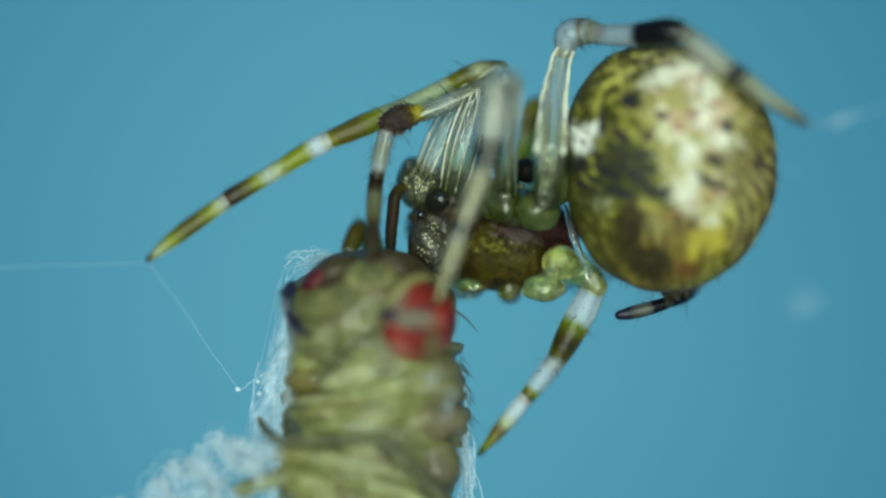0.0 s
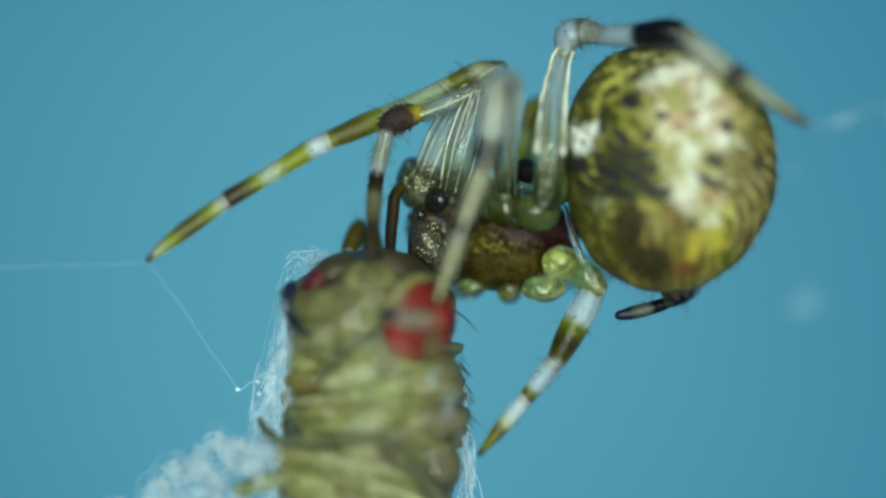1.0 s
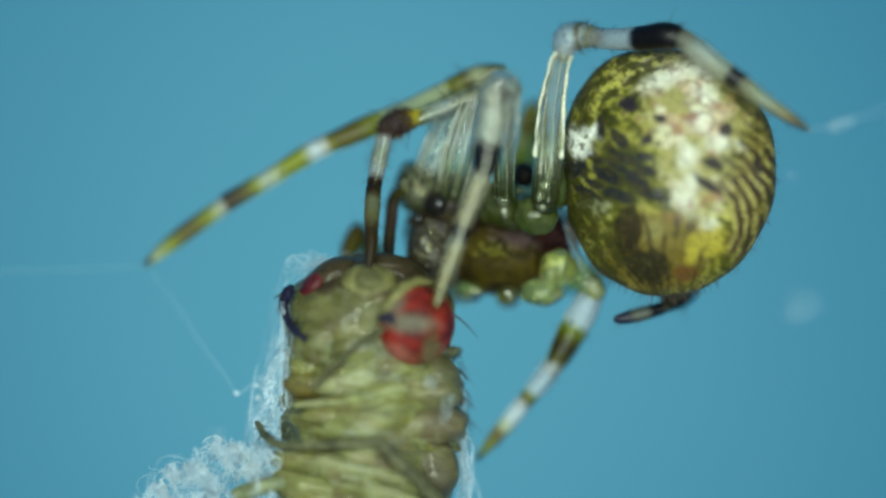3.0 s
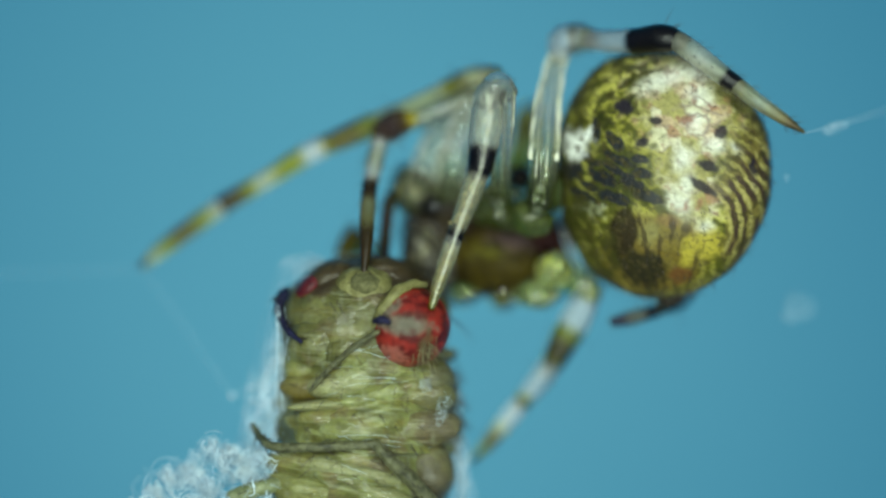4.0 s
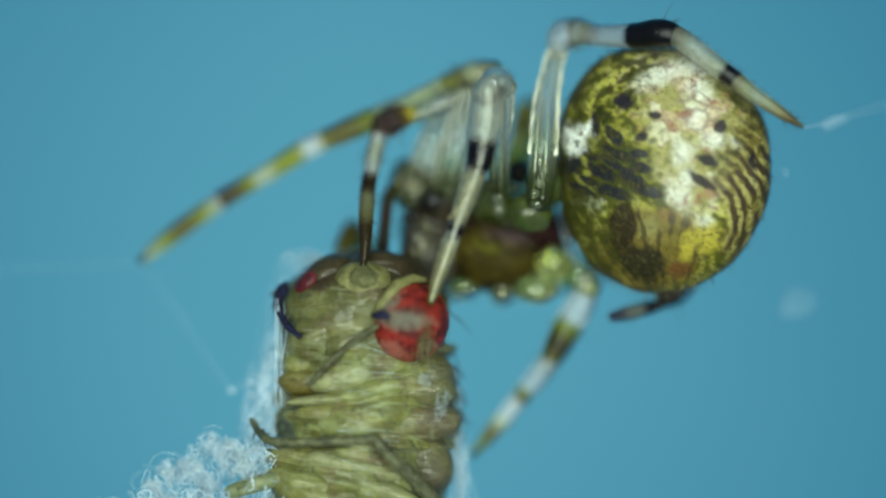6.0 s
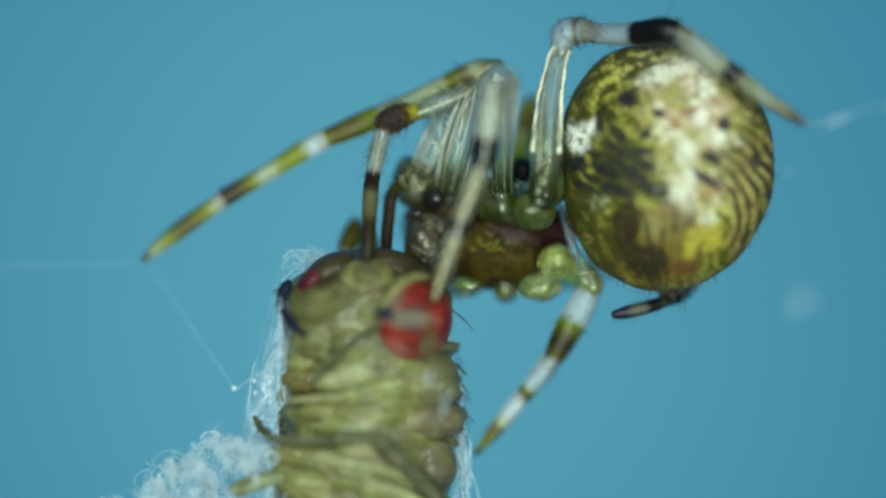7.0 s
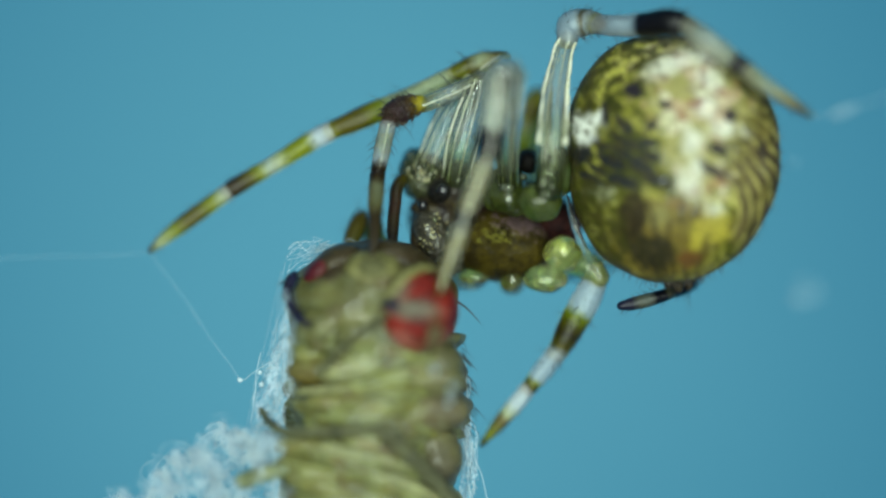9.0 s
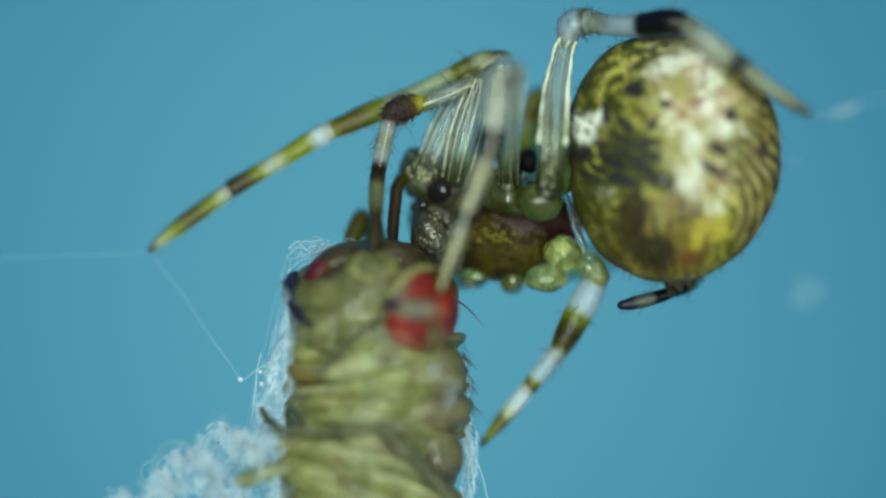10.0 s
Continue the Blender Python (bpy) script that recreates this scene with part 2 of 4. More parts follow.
def globe(x, y, d, rx, ry, rd, turn=0.0, rows=40, cols=60, shape=None, lump=0.0, lump_size=30.0, seed=0.0, ridge=0.0, lean=0.0):
    """A rounded body about graduation x, y, d; shape may change the unit direction's radii."""
    verts, faces, uvs = [], [], []
    c, s = math.cos(radians(turn)), math.sin(radians(turn))
    for i in range(rows + 1):
        th = math.pi * i / rows
        for k in range(cols):
            ph = 2 * math.pi * k / cols
            n = Vector((math.sin(th) * math.cos(ph), math.cos(th), math.sin(th) * math.sin(ph)))
            f = shape(n) if shape else 1.0
            lx, ly, ld = n.x * rx * f, n.y * ry * f, n.z * rd * f
            if lump:
                g = 1 + lump * noise.noise(Vector((lx, ly, ld)) / lump_size + Vector((seed, 0, 0)))
                if ridge:
                    g += ridge * math.sin((lx * 0.95 + ly * 0.35) / 4.6 + 5 * noise.noise(Vector((lx, ly, seed)) / 32)) * max(0, noise.noise(Vector((lx, ly, seed)) / 24) + 0.35)
                lx, ly, ld = lx * g, ly * g, ld * g
            verts.append(at(x + lx * c - ly * s, y - (lx * s + ly * c), d + ld + lean * lx))
            uvs.append((i / rows, k / cols))
    for i in range(rows):
        for k in range(cols):
            k2 = (k + 1) % cols
            faces.append((i * cols + k, (i + 1) * cols + k, (i + 1) * cols + k2, i * cols + k2))
    return verts, faces, uvs


def grads(v):
    """Place back to eyepiece graduations."""
    k = 1 + v.y / REACH
    return v.x / U / k + 784, 441 - v.z / U / k, v.y / U


def joined(pieces):
    verts, faces = [], []
    for v, f in pieces:
        n = len(verts)
        verts += v
        faces += [tuple(i + n for i in q) for q in f]
    return verts, faces


def bristle(root, tip_dir, length, r, bend):
    """A thin curved hair."""
    d = tip_dir.normalized()
    pts = [(root, r), (root + d * length * 0.5 + bend * 0.25, r * 0.75), (root + d * length + bend, r * 0.15)]
    v, f, _ = tube(pts, 4, 3, cap=False)
    return v, f


def bristles_on(rng, pts, count, length, r=0.65, lean=0.9):
    """Hairs that stand off a limb and lean to its far end."""
    ring = smooth_path(gp(pts), 8)
    out = []
    for _ in range(count):
        i = rng.randrange(1, len(ring) - 1)
        p, rad = ring[i]
        ahead = (ring[i + 1][0] - ring[i - 1][0]).normalized()
        s = Vector((rng.gauss(0, 1), rng.gauss(0, 0.6), rng.gauss(0, 1)))
        s = (s - ahead * s.dot(ahead)).normalized()
        ln = length * U * rng.uniform(0.6, 1.3)
        out.append(bristle(p + s * rad * 0.96, s + ahead * lean, ln, r * U, ahead * ln * 0.2))
    return out


# ---- backdrop ----
s = 0.16
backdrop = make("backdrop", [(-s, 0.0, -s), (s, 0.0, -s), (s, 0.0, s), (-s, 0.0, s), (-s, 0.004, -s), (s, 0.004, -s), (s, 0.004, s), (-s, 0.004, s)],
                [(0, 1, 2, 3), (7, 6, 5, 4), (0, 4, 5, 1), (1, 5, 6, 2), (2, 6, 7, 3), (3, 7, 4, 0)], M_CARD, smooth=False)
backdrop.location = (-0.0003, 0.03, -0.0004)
tagged(backdrop, "soft blue card far behind the spider, glowing, with a painted vignette", "backdrop", kind="structure")

# ---- the spider ----
rng = random.Random(4)
spider = base_of("spider", at(740, 470, 0), "small mottled yellow-brown spider with banded legs feeding on a fly", "spider")


def blot(px, py, cx, cy, rx, ry, turn=0.0):
    """How deep inside an oval patch: 1 at its middle, 0 at its edge and less outside."""
    c, s_ = math.cos(radians(turn)), math.sin(radians(turn))
    dx, dy = px - cx, py - cy
    return 1 - math.sqrt(((dx * c + dy * s_) / rx) ** 2 + ((-dx * s_ + dy * c) / ry) ** 2)


def soft(v, lo, hi):
    t = min(max((v - lo) / (hi - lo), 0), 1)
    return t * t * (3 - 2 * t)


def blend(a, b, f):
    return tuple(p + (q - p) * f for p, q in zip(a, b))


# marks on the abdomen: middle, half axes and turn
DASHES = ((1098, 239, 21, 8, 32), (1065, 221, 8, 19, -8), (1109, 270, 31, 8, 12), (1144, 273, 14, 6, 5), (1096, 288, 20, 8, 20), (1146, 299, 18, 8, 5),
          (1078, 305, 27, 9, 25), (1026, 292, 17, 16, 40), (1132, 318, 24, 8, 16), (1158, 339, 27, 8, 8), (1096, 341, 32, 9, 5), (1041, 338, 22, 8, 20),
          (1053, 318, 15, 7, 25), (1052, 268, 16, 7, 30), (1121, 300, 12, 5, 10))
SPOTS = ((1114, 180, 19, 17, 30), (1170, 205, 15, 9, 10), (1147, 242, 15, 11, 5), (1289, 226, 15, 16, 20), (1263, 285, 22, 12, 22), (1255, 320, 31, 9, 30), (1345, 285, 8, 18, -12))
# white patches, with the painted highlight of the middle among them
WHITES = ((1192, 126, 72, 24, -24), (1246, 120, 34, 22, 10), (1242, 205, 22, 26, 0), (1274, 246, 26, 21, 0), (1219, 272, 26, 30, 20), (1250, 158, 32, 26, 20), (1214, 352, 26, 34, -25),
          (1259, 391, 18, 15, 0), (1312, 255, 18, 9, 45), (1226, 318, 22, 30, 10), (1344, 312, 8, 20, -10))


def abdomen_colour(v):
    px, py, d = grads(v)
    q = Vector((px, py, d))
    w = noise.noise_vector(q / 40) * 11 + noise.noise_vector(q / 14) * 5
    wx, wy = px + w.x, py + w.y
    hx, hy = px + w.x * 0.45, py + w.y * 0.45
    n1 = noise.noise(q / 60)
    n2 = noise.noise(q / 15)
    n3 = noise.noise(q / 6)
    # yellow skin flecked with olive; shade at the sides is mixed in further down
    col = blend((0.13, 0.125, 0.012), (0.41, 0.39, 0.075), soft(n1 + n2 * 0.9 + n3 * 0.3, -0.5, 0.5))
    col = blend(col, (0.03, 0.034, 0.006), soft(-n2 - n1 * 0.6 + n3 * 0.3, 0.05, 0.4) * 0.7)
    # pale many-sided cells with thin grey-purple seams down the middle, lightened for the sheen there
    pale = soft(max(blot(px, py, 1226, 178, 108, 118, -20), blot(px, py, 1228, 300, 62, 110, -8)) + n1 * 0.3 + n2 * 0.3, -0.15, 0.5)
    dist, spots = noise.voronoi(Vector((wx / 33, wy / 28, d / 40)))
    seam = dist[1] - dist[0]
    tone = noise.cell(Vector((spots[0][0] * 7.3, spots[0][1] * 7.3, 0.5)))
    cream = blend((0.33, 0.3, 0.11), (0.58, 0.55, 0.38), soft(tone + n2 * 0.5 + n1 * 0.3, -0.2, 0.9))
    cream = blend(cream, (0.56, 0.38, 0.28), soft(noise.noise(q / 34 + Vector((8, 2, 1))) + n3 * 0.3, 0.1, 0.45) * 0.6)
    col = blend(col, cream, pale * 0.85)
    # white cells and the broad highlight, both laid on as white colour
    white = max(blot(hx, hy, *k) for k in WHITES)
    col = blend(col, (0.72, 0.74, 0.66), soft(white + n2 * 0.25, -0.35, 0.95) * 0.66)
    line = (1 - soft(seam + n3 * 0.06, 0.02, 0.2)) * soft(n1 + n2 * 0.5 + 0.25, 0.0, 0.6)
    col = blend(col, (0.2, 0.15, 0.13), line * max(pale, 0.3) * 0.75)
    rust = noise.noise(q / 24 + Vector((4, 1, 7)))
    col = blend(col, (0.26, 0.1, 0.06), soft(rust + n2 * 0.5 + n3 * 0.3, 0.25, 0.6) * pale * 0.65)
    # the shoulder is dark olive with yellow streaks along its edge
    turn_ = math.atan2(py - 298, px - 1189)
    out = math.hypot((px - 1189) / 188, (py - 298) / 217)
    streak = noise.noise(Vector((turn_ * 5.5, out * 15 + n2 * 0.5, 2.0)))
    shoulder = soft(max(blot(px, py, 1062, 160, 92, 62, -52), blot(px, py, 1140, 96, 100, 30, -14), blot(px, py, 1090, 140, 60, 60)) + n1 * 0.2 + 0.12, 0.0, 0.3)
    col = blend(col, (0.016, 0.02, 0.004), shoulder * soft(streak + n2 * 0.4, -0.2, 0.2) * 0.88)
    # rows of dark dashes in a dusky field beside the waist; the legs' shade is mixed into it
    dusk_shade = soft(max(blot(px, py, 1078, 298, 112, 74, 8), blot(px, py, 1024, 330, 42, 110, 6)) + 0.3 * n1 + 0.2 * n2, 0.0, 0.4)
    grain = noise.noise(Vector((hx * 0.9 + hy * 0.43, (hy * 0.9 - hx * 0.43) * 2.6, d)) / 26)
    col = blend(col, (0.032, 0.037, 0.007), dusk_shade * (0.5 + 0.45 * soft(grain + n2 * 0.3, -0.3, 0.15)))
    dash = max(blot(px + w.x * 0.55, py + w.y * 0.55, k[0], k[1], k[2], k[3] * 1.1, k[4] + 10) for k in DASHES)
    col = blend(col, (0.013, 0.015, 0.018), soft(dash + n2 * 0.4 + n3 * 0.15, -0.35, 0.12) * 0.98)
    col = blend(col, (0.8, 0.83, 0.76), soft(max(blot(wx, wy, 1031, 246, 32, 30, -30), blot(wx, wy, 1046, 226, 18, 12, -30)) + n2 * 0.3 + n3 * 0.2, -0.15, 0.7) * 0.9)
    col = blend(col, (0.3, 0.32, 0.2), soft(blot(wx, wy, 1056, 366, 40, 15, 10) + n2 * 0.5, 0.0, 0.5) * 0.7)
    # brown arcs nested round the far flank
    arc = math.hypot(hx - 1246, (hy - 388) * 0.92)
    away = math.degrees(math.atan2(hy - 388, hx - 1246))
    side = soft(away, -78, -48) * (1 - soft(away, 28, 62)) * soft(arc, 44, 64)
    wave = math.sin((arc - 68 + 5 * n1) / 19 * 2 * math.pi + math.pi / 2)
    broken = soft(noise.noise(q / 26 + Vector((1, 5, 2))) + n2 * 0.4, -0.55, -0.1)
    col = blend(col, (0.2, 0.15, 0.045), side * 0.6)
    col = blend(col, (0.36, 0.32, 0.11), side * soft(-wave + n2, 0.2, 0.9) * 0.7)
    col = blend(col, (0.038, 0.022, 0.018), side * broken * soft(wave + n2 * 0.7 + n1 * 0.4, -0.35, 0.4) * 0.96)
    # edge shading of the right side, mixed into its brown mottling
    edge = soft(px - 0.1 * abs(py - 300), 1290, 1330) * (1 - side) * (1 - soft(py, 300, 340))
    col = blend(col, (0.07, 0.055, 0.02), edge * soft(streak + n2 * 0.6, -0.25, 0.25) * 0.8)
    # smooth brown shield above the spinnerets, split by dark rays
    low = soft(blot(hx, hy, 1168, 442, 118, 90) + n1 * 0.15, 0.0, 0.4)
    col = blend(col, (0.13, 0.092, 0.016), low * 0.9)
    col = blend(col, (0.22, 0.2, 0.07), soft(blot(hx, hy, 1160, 398, 34, 34) + n2 * 0.15, 0.0, 0.8) * 0.75)
    col = blend(col, (0.22, 0.12, 0.045), soft(blot(hx, hy, 1192, 382, 30, 18) + n2 * 0.2, 0.0, 0.7) * 0.5)
    rays = noise.noise(Vector((math.atan2(hx - 1196, 570 - hy) * 12, (py - 300) / 140, 3.0)))
    col = blend(col, (0.03, 0.019, 0.006), low * soft(rays + n2 * 0.2, 0.05, 0.3) * 0.8)
    col = blend(col, (0.36, 0.3, 0.035), soft(max(blot(hx, hy, 1228, 436, 18, 36, 8), blot(hx, hy, 1264, 424, 34, 36, -20)) + n2 * 0.25, -0.05, 0.6) * 0.85)
    col = blend(col, (0.016, 0.011, 0.004), soft(blot(hx, hy, 1113, 402, 30, 56, 6) + n2 * 0.12, 0.0, 0.3) * 0.95)
    col = blend(col, (0.015, 0.014, 0.006), soft(blot(hx, hy, 1148, 464, 56, 40, 20) + n2 * 0.2, 0.0, 0.4) * 0.93)
    col = blend(col, (0.1, 0.034, 0.012), soft(blot(hx, hy, 1213, 478, 26, 20) + n2 * 0.25, 0.0, 0.5) * 0.75)
    olive = soft(blot(px, py, 1048, 418, 56, 100, -24) + n1 * 0.3, 0.0, 0.35)
    col = blend(col, (0.035, 0.036, 0.006), olive * (0.45 + 0.48 * soft(streak + n2 * 0.5, -0.35, 0.2)))
    # dark flank mottling that deepens with depth, so rim shading is in the colour
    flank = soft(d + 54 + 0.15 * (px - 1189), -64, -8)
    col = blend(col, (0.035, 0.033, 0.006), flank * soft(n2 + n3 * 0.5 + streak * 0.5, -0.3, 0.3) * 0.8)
    # fine brown mottling all over, densest away from the pale middle
    fleck = noise.noise(Vector((wx * 0.9 + wy * 0.42, (wy * 0.9 - wx * 0.42) * 2.0, d)) / 17)
    col = blend(col, (0.04, 0.035, 0.008), soft(fleck + n3 * 0.4 + n2 * 0.2, 0.08, 0.5) * (0.75 - 0.55 * pale) * (1 - 0.6 * low))
    col = blend(col, (0.1, 0.07, 0.03), soft(n3 + n2 * 0.4, 0.25, 0.6) * 0.35)
    for k in SPOTS:
        col = blend(col, (0.012, 0.009, 0.018), soft(blot(hx, hy, k[0], k[1], k[2] * 0.85, k[3] * 0.85, k[4]) + n2 * 0.25 + n3 * 0.15, -0.3, 0.3) * 0.92)
    return col


def abdomen_shape(n):
    f = 1.0
    f += (0.05 if n.x < 0 else -0.02) * max(0.0, -n.y) * abs(n.x) * 2
    f += 0.03 * max(0.0, n.y) * abs(n.x) + 0.15 * max(0.0, n.y) * max(0.0, -n.x)
    return f


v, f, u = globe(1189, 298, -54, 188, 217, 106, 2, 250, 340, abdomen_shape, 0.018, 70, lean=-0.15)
abdomen = make("abdomen", v, f, M_ABDOMEN, spider, "globular yellow abdomen with white cells, dark spots and brown stripes", u, [abdomen_colour(p) for p in v])
hairs = []
for _ in range(800):
    i = rng.randrange(len(v))
    p = v[i]
    n = (p - at(1189, 298, -54)).normalized()
    hairs.append(bristle(p, n + Vector((rng.uniform(-0.4, 0.4), rng.uniform(-0.4, 0.4), -0.5)), rng.uniform(7, 16) * U, 0.6 * U, Vector((0, 0, -2 * U))))
v, f = joined(hairs)
make("abdomen_hairs", v, f, M_HAIR, abdomen, "fine short brown hairs")
for sx, sy, sd, sr in ((1196, 512, 6, 15), (1214, 508, 30, 14), (1180, 514, 34, 13)):
    v, f, u = tube(gp([(sx, sy - 14, sd, sr), (sx, sy, sd, sr * 0.9), (sx + 1, sy + 13, sd, sr * 0.55)]), 12, 4)
    make("spinneret", v, f, M_DARK, abdomen, "short dark spinneret", u)


def sternum_colour(v):
    px, py, d = grads(v)
    q = Vector((px, py, d))
    n1, n2, n3 = noise.noise(q / 30), noise.noise(q / 10), noise.noise(q / 4)
    col = blend((0.018, 0.012, 0.001), (0.058, 0.042, 0.002), soft(n1 + n2 * 0.5, -0.6, 0.6))
    fine = noise.noise(Vector((px / 30, (py + 0.25 * px) / 3.2, d / 30)))
    col = blend(col, (0.02, 0.014, 0.002), soft(fine + n2 * 0.3, 0.05, 0.4) * soft(py, 452, 480) * 0.55)
    # yellow-green highlights and a violet sheen, painted over the brown
    col = blend(col, (0.17, 0.16, 0.02), soft(blot(px, py, 876, 432, 56, 30, 6) + n2 * 0.8 + n3 * 0.5, 0.4, 1.1) * 0.65)
    col = blend(col, (0.11, 0.068, 0.08), soft(blot(px, py, 922, 412, 70, 24, 10) + n2 * 0.7 + n3 * 0.5, 0.05, 0.75) * 0.75)
    rim = soft(-blot(px, py, 884, 452, 84, 62) + n2 * 0.14, -0.08, 0.2)
    return blend(col, (0.02, 0.003, 0.009), rim * 0.9)


v, f, u = globe(868, 412, 130, 150, 92, 92, -4, 40, 60, None, 0.03, 50)
thorax = make("cephalothorax", v, f, M_DARK, spider, "dark brown glossy cephalothorax", u)
v, f, u = globe(882, 446, 62, 96, 69, 66, -5, 110, 150, None, 0.05, 26)
make("sternum", v, f, M_STERNUM, thorax, "domed amber brown sternum with a reddish rim", u, [sternum_colour(p) for p in v])
for name, x, y, d, rx, ry, rd, tr, m, lab in (
        ("maxilla", 760, 434, 35, 33, 50, 40, 20, M_GREY, "grey glistening mouthpart"),
        ("maxilla", 798, 455, 52, 34, 52, 38, -14, M_GREY, "grey glistening mouthpart"),
        ("chelicera", 752, 412, 60, 27, 56, 44, 8, M_DARK, "dark glossy chelicera"),
        ("chelicera", 778, 400, 66, 38, 44, 44, 0, M_DARK, "dark glossy chelicera"),
        ("head_lobe", 742, 322, 66, 42, 40, 46, 0, M_HAZE, "grey-green translucent lobe"),
        ("head_lobe", 800, 330, 74, 40, 34, 40, 0, M_HAZE, "grey-green translucent lobe"),
        ("head_lobe", 777, 354, 42, 27, 25, 34, 0, M_LOBE, "dark glossy lobe"),
        ("head_lobe", 768, 388, 52, 48, 17, 30, -6, M_DARK, "dark glossy lobe"),
        ("pedicel", 986, 408, 64, 44, 38, 44, 0, M_WAIST, "dark red narrow waist"),
        ("pedicel", 1006, 434, 40, 16, 15, 20, 30, M_WAIST, "dark red narrow waist"),
        ("trochanter", 986, 322, -20, 30, 44, 36, 0, M_COXA, "green glassy joint"),
        ("trochanter", 842, 338, 40, 34, 36, 32, 0, M_HAZE, "green glassy joint"),
        ("trochanter", 732, 304, 78, 24, 26, 28, 20, M_HAZE, "grey glassy joint"),
        ("trochanter", 870, 372, 14, 20, 18, 18, 0, M_COXA, "green glassy joint"),
        ("trochanter", 908, 386, 8, 20, 15, 18, 0, M_COXA, "green glassy joint"),
        # small glossy bumps added where the rounded joints show ring highlights
        ("bead", 977, 298, -122, 9, 9, 9, 0, M_GLINT_BEAD, "clear bump added on the joint to carry a ring glint"),
        ("bead", 969, 322, -119, 9, 9, 9, 0, M_GLINT_BEAD, "clear bump added on the joint to carry a ring glint"),
        ("bead", 961, 339, -108, 8, 8, 8, 0, M_GLINT_BEAD, "clear bump added on the joint to carry a ring glint"),
        ("bead", 963, 358, -84, 12, 10, 12, 0, M_GLINT_BEAD, "clear bump added on the joint to carry a ring glint"),
        ("bead", 888, 318, -50, 10, 10, 11, 0, M_GLINT_BEAD, "clear bump added on the joint to carry a ring glint"),
        ("bead", 894, 346, -34, 13, 14, 12, 0, M_GLINT_BEAD, "clear bump added on the joint to carry a ring glint"),
        ("bead", 922, 330, -16, 8, 6, 7, 0, M_GLINT_BEAD, "clear bump added on the joint to carry a ring glint"),
        ("bead", 766, 405, -4, 4, 4, 4, 0, M_GLINT_BEAD, "clear bump added on the mouthpart to carry a glint"),
        ("eye", 780, 353, 4, 12, 12, 11, 0, M_GLOSS, "black bead eye"),
        ("eye", 745, 380, 12, 9, 9, 9, 0, M_GLOSS, "black bead eye")):
    v, f, u = globe(x, y, d, rx, ry, rd, tr, 26, 36, None, 0.05 if m is M_GREY else 0.03, 16, x)
    make(name, v, f, m, thorax, lab, u)


# specks strewn over the mouthparts and one lobe in place of their sparkle
glints = []
for _ in range(150):
    a, b = rng.uniform(0, 6.28), rng.uniform(0.0, 0.97)
    cx, cy, cd, ax, ay, ad = rng.choice(((760, 434, 35, 33, 50, 40), (760, 434, 35, 33, 50, 40), (798, 455, 52, 34, 52, 38), (742, 322, 66, 42, 40, 46)))
    g = rng.uniform(0.7, 2.1)
    glints.append(globe(cx + ax * b * math.cos(a), cy + ay * b * math.sin(a), cd - ad * math.sqrt(1 - b * b), g, g * rng.uniform(0.6, 1.5), g, rng.uniform(0, 90), 4, 6)[:2])
v, f = joined(glints)
make("glints", v, f, M_GRAIN_GLINT, thorax, "fine bright specks that stand for glints on the mouthparts")


def boxy(n):
    return (abs(n.x) ** 2.7 + abs(n.y) ** 2.7 + abs(n.z) ** 2.7) ** (-1 / 2.7) * (1 + 0.12 * n.y)


v, f, u = globe(931, 305, 42, 21, 22, 62, -14, 40, 60, boxy, 0.02, 14, 2)
make("head_lobe", v, f, M_WEDGE, thorax, "black squared lobe", u)
for name, pts, m, lab in (
        ("trochanter", [(1000, 366, 18, 4), (1012, 410, 12, 6), (1026, 448, 6, 7), (1046, 484, 4, 8), (1058, 502, 8, 8)], M_CLEAR, "pale glassy joint along the abdomen"),):
    v, f, u = tube(gp(pts), 14, 8, rough=0.25, seed=5, grain=9)
    make(name, v, f, m, thorax, lab, u)


def glint_lines(leg, pts, sides, thick, seed, grain=22):
    """Pale raised lines along a glassy segment that stand for its bright reflections, each at a share of its width and
    of its depth.
    """
    for side, front in sides:
        line = []
        for i, (x, y, d, rad) in enumerate(pts):
            xa, ya = pts[max(i - 1, 0)][:2]
            xb, yb = pts[min(i + 1, len(pts) - 1)][:2]
            ln = math.hypot(xb - xa, yb - ya) or 1
            line.append((x - side * (yb - ya) / ln * rad, y + side * (xb - xa) / ln * rad, d - rad * front, max(rad * thick, 1.1)))
        v2, f2, u2 = tube(gp(line), 8, 30 if grain < 22 else 12, rough=0.9 if grain == 22 else 1.3, seed=seed + side, grain=grain)
        make("glint_line", v2, f2, M_GLINT_LINE, leg, "pale line along the leg that stands for its glint", u2)


def grains_and_glints(r, leg, pts, count, size):
    """Tiny grains that show through a clear segment; in the femora they stand for dotted glints."""
    ring, out = smooth_path(gp(pts), 8), []
    for _ in range(count):
        p, rad = ring[r.randrange(2, len(ring) - 2)]
        off = Vector((r.gauss(0, 0.28), r.uniform(-0.55, 0.1), r.gauss(0, 0.28))) * rad
        x, y, d = grads(p + off)
        g = r.uniform(0.6, 1.4) * size
        out.append(globe(x, y, d, g, g * r.uniform(0.6, 1.6), g, r.uniform(0, 90), 4, 6)[:2])
    v, f = joined(out)
    make("grains_and_glints", v, f, M_GRAIN_GLINT, leg, "grains and glints inside the clear leg, amber and pale")


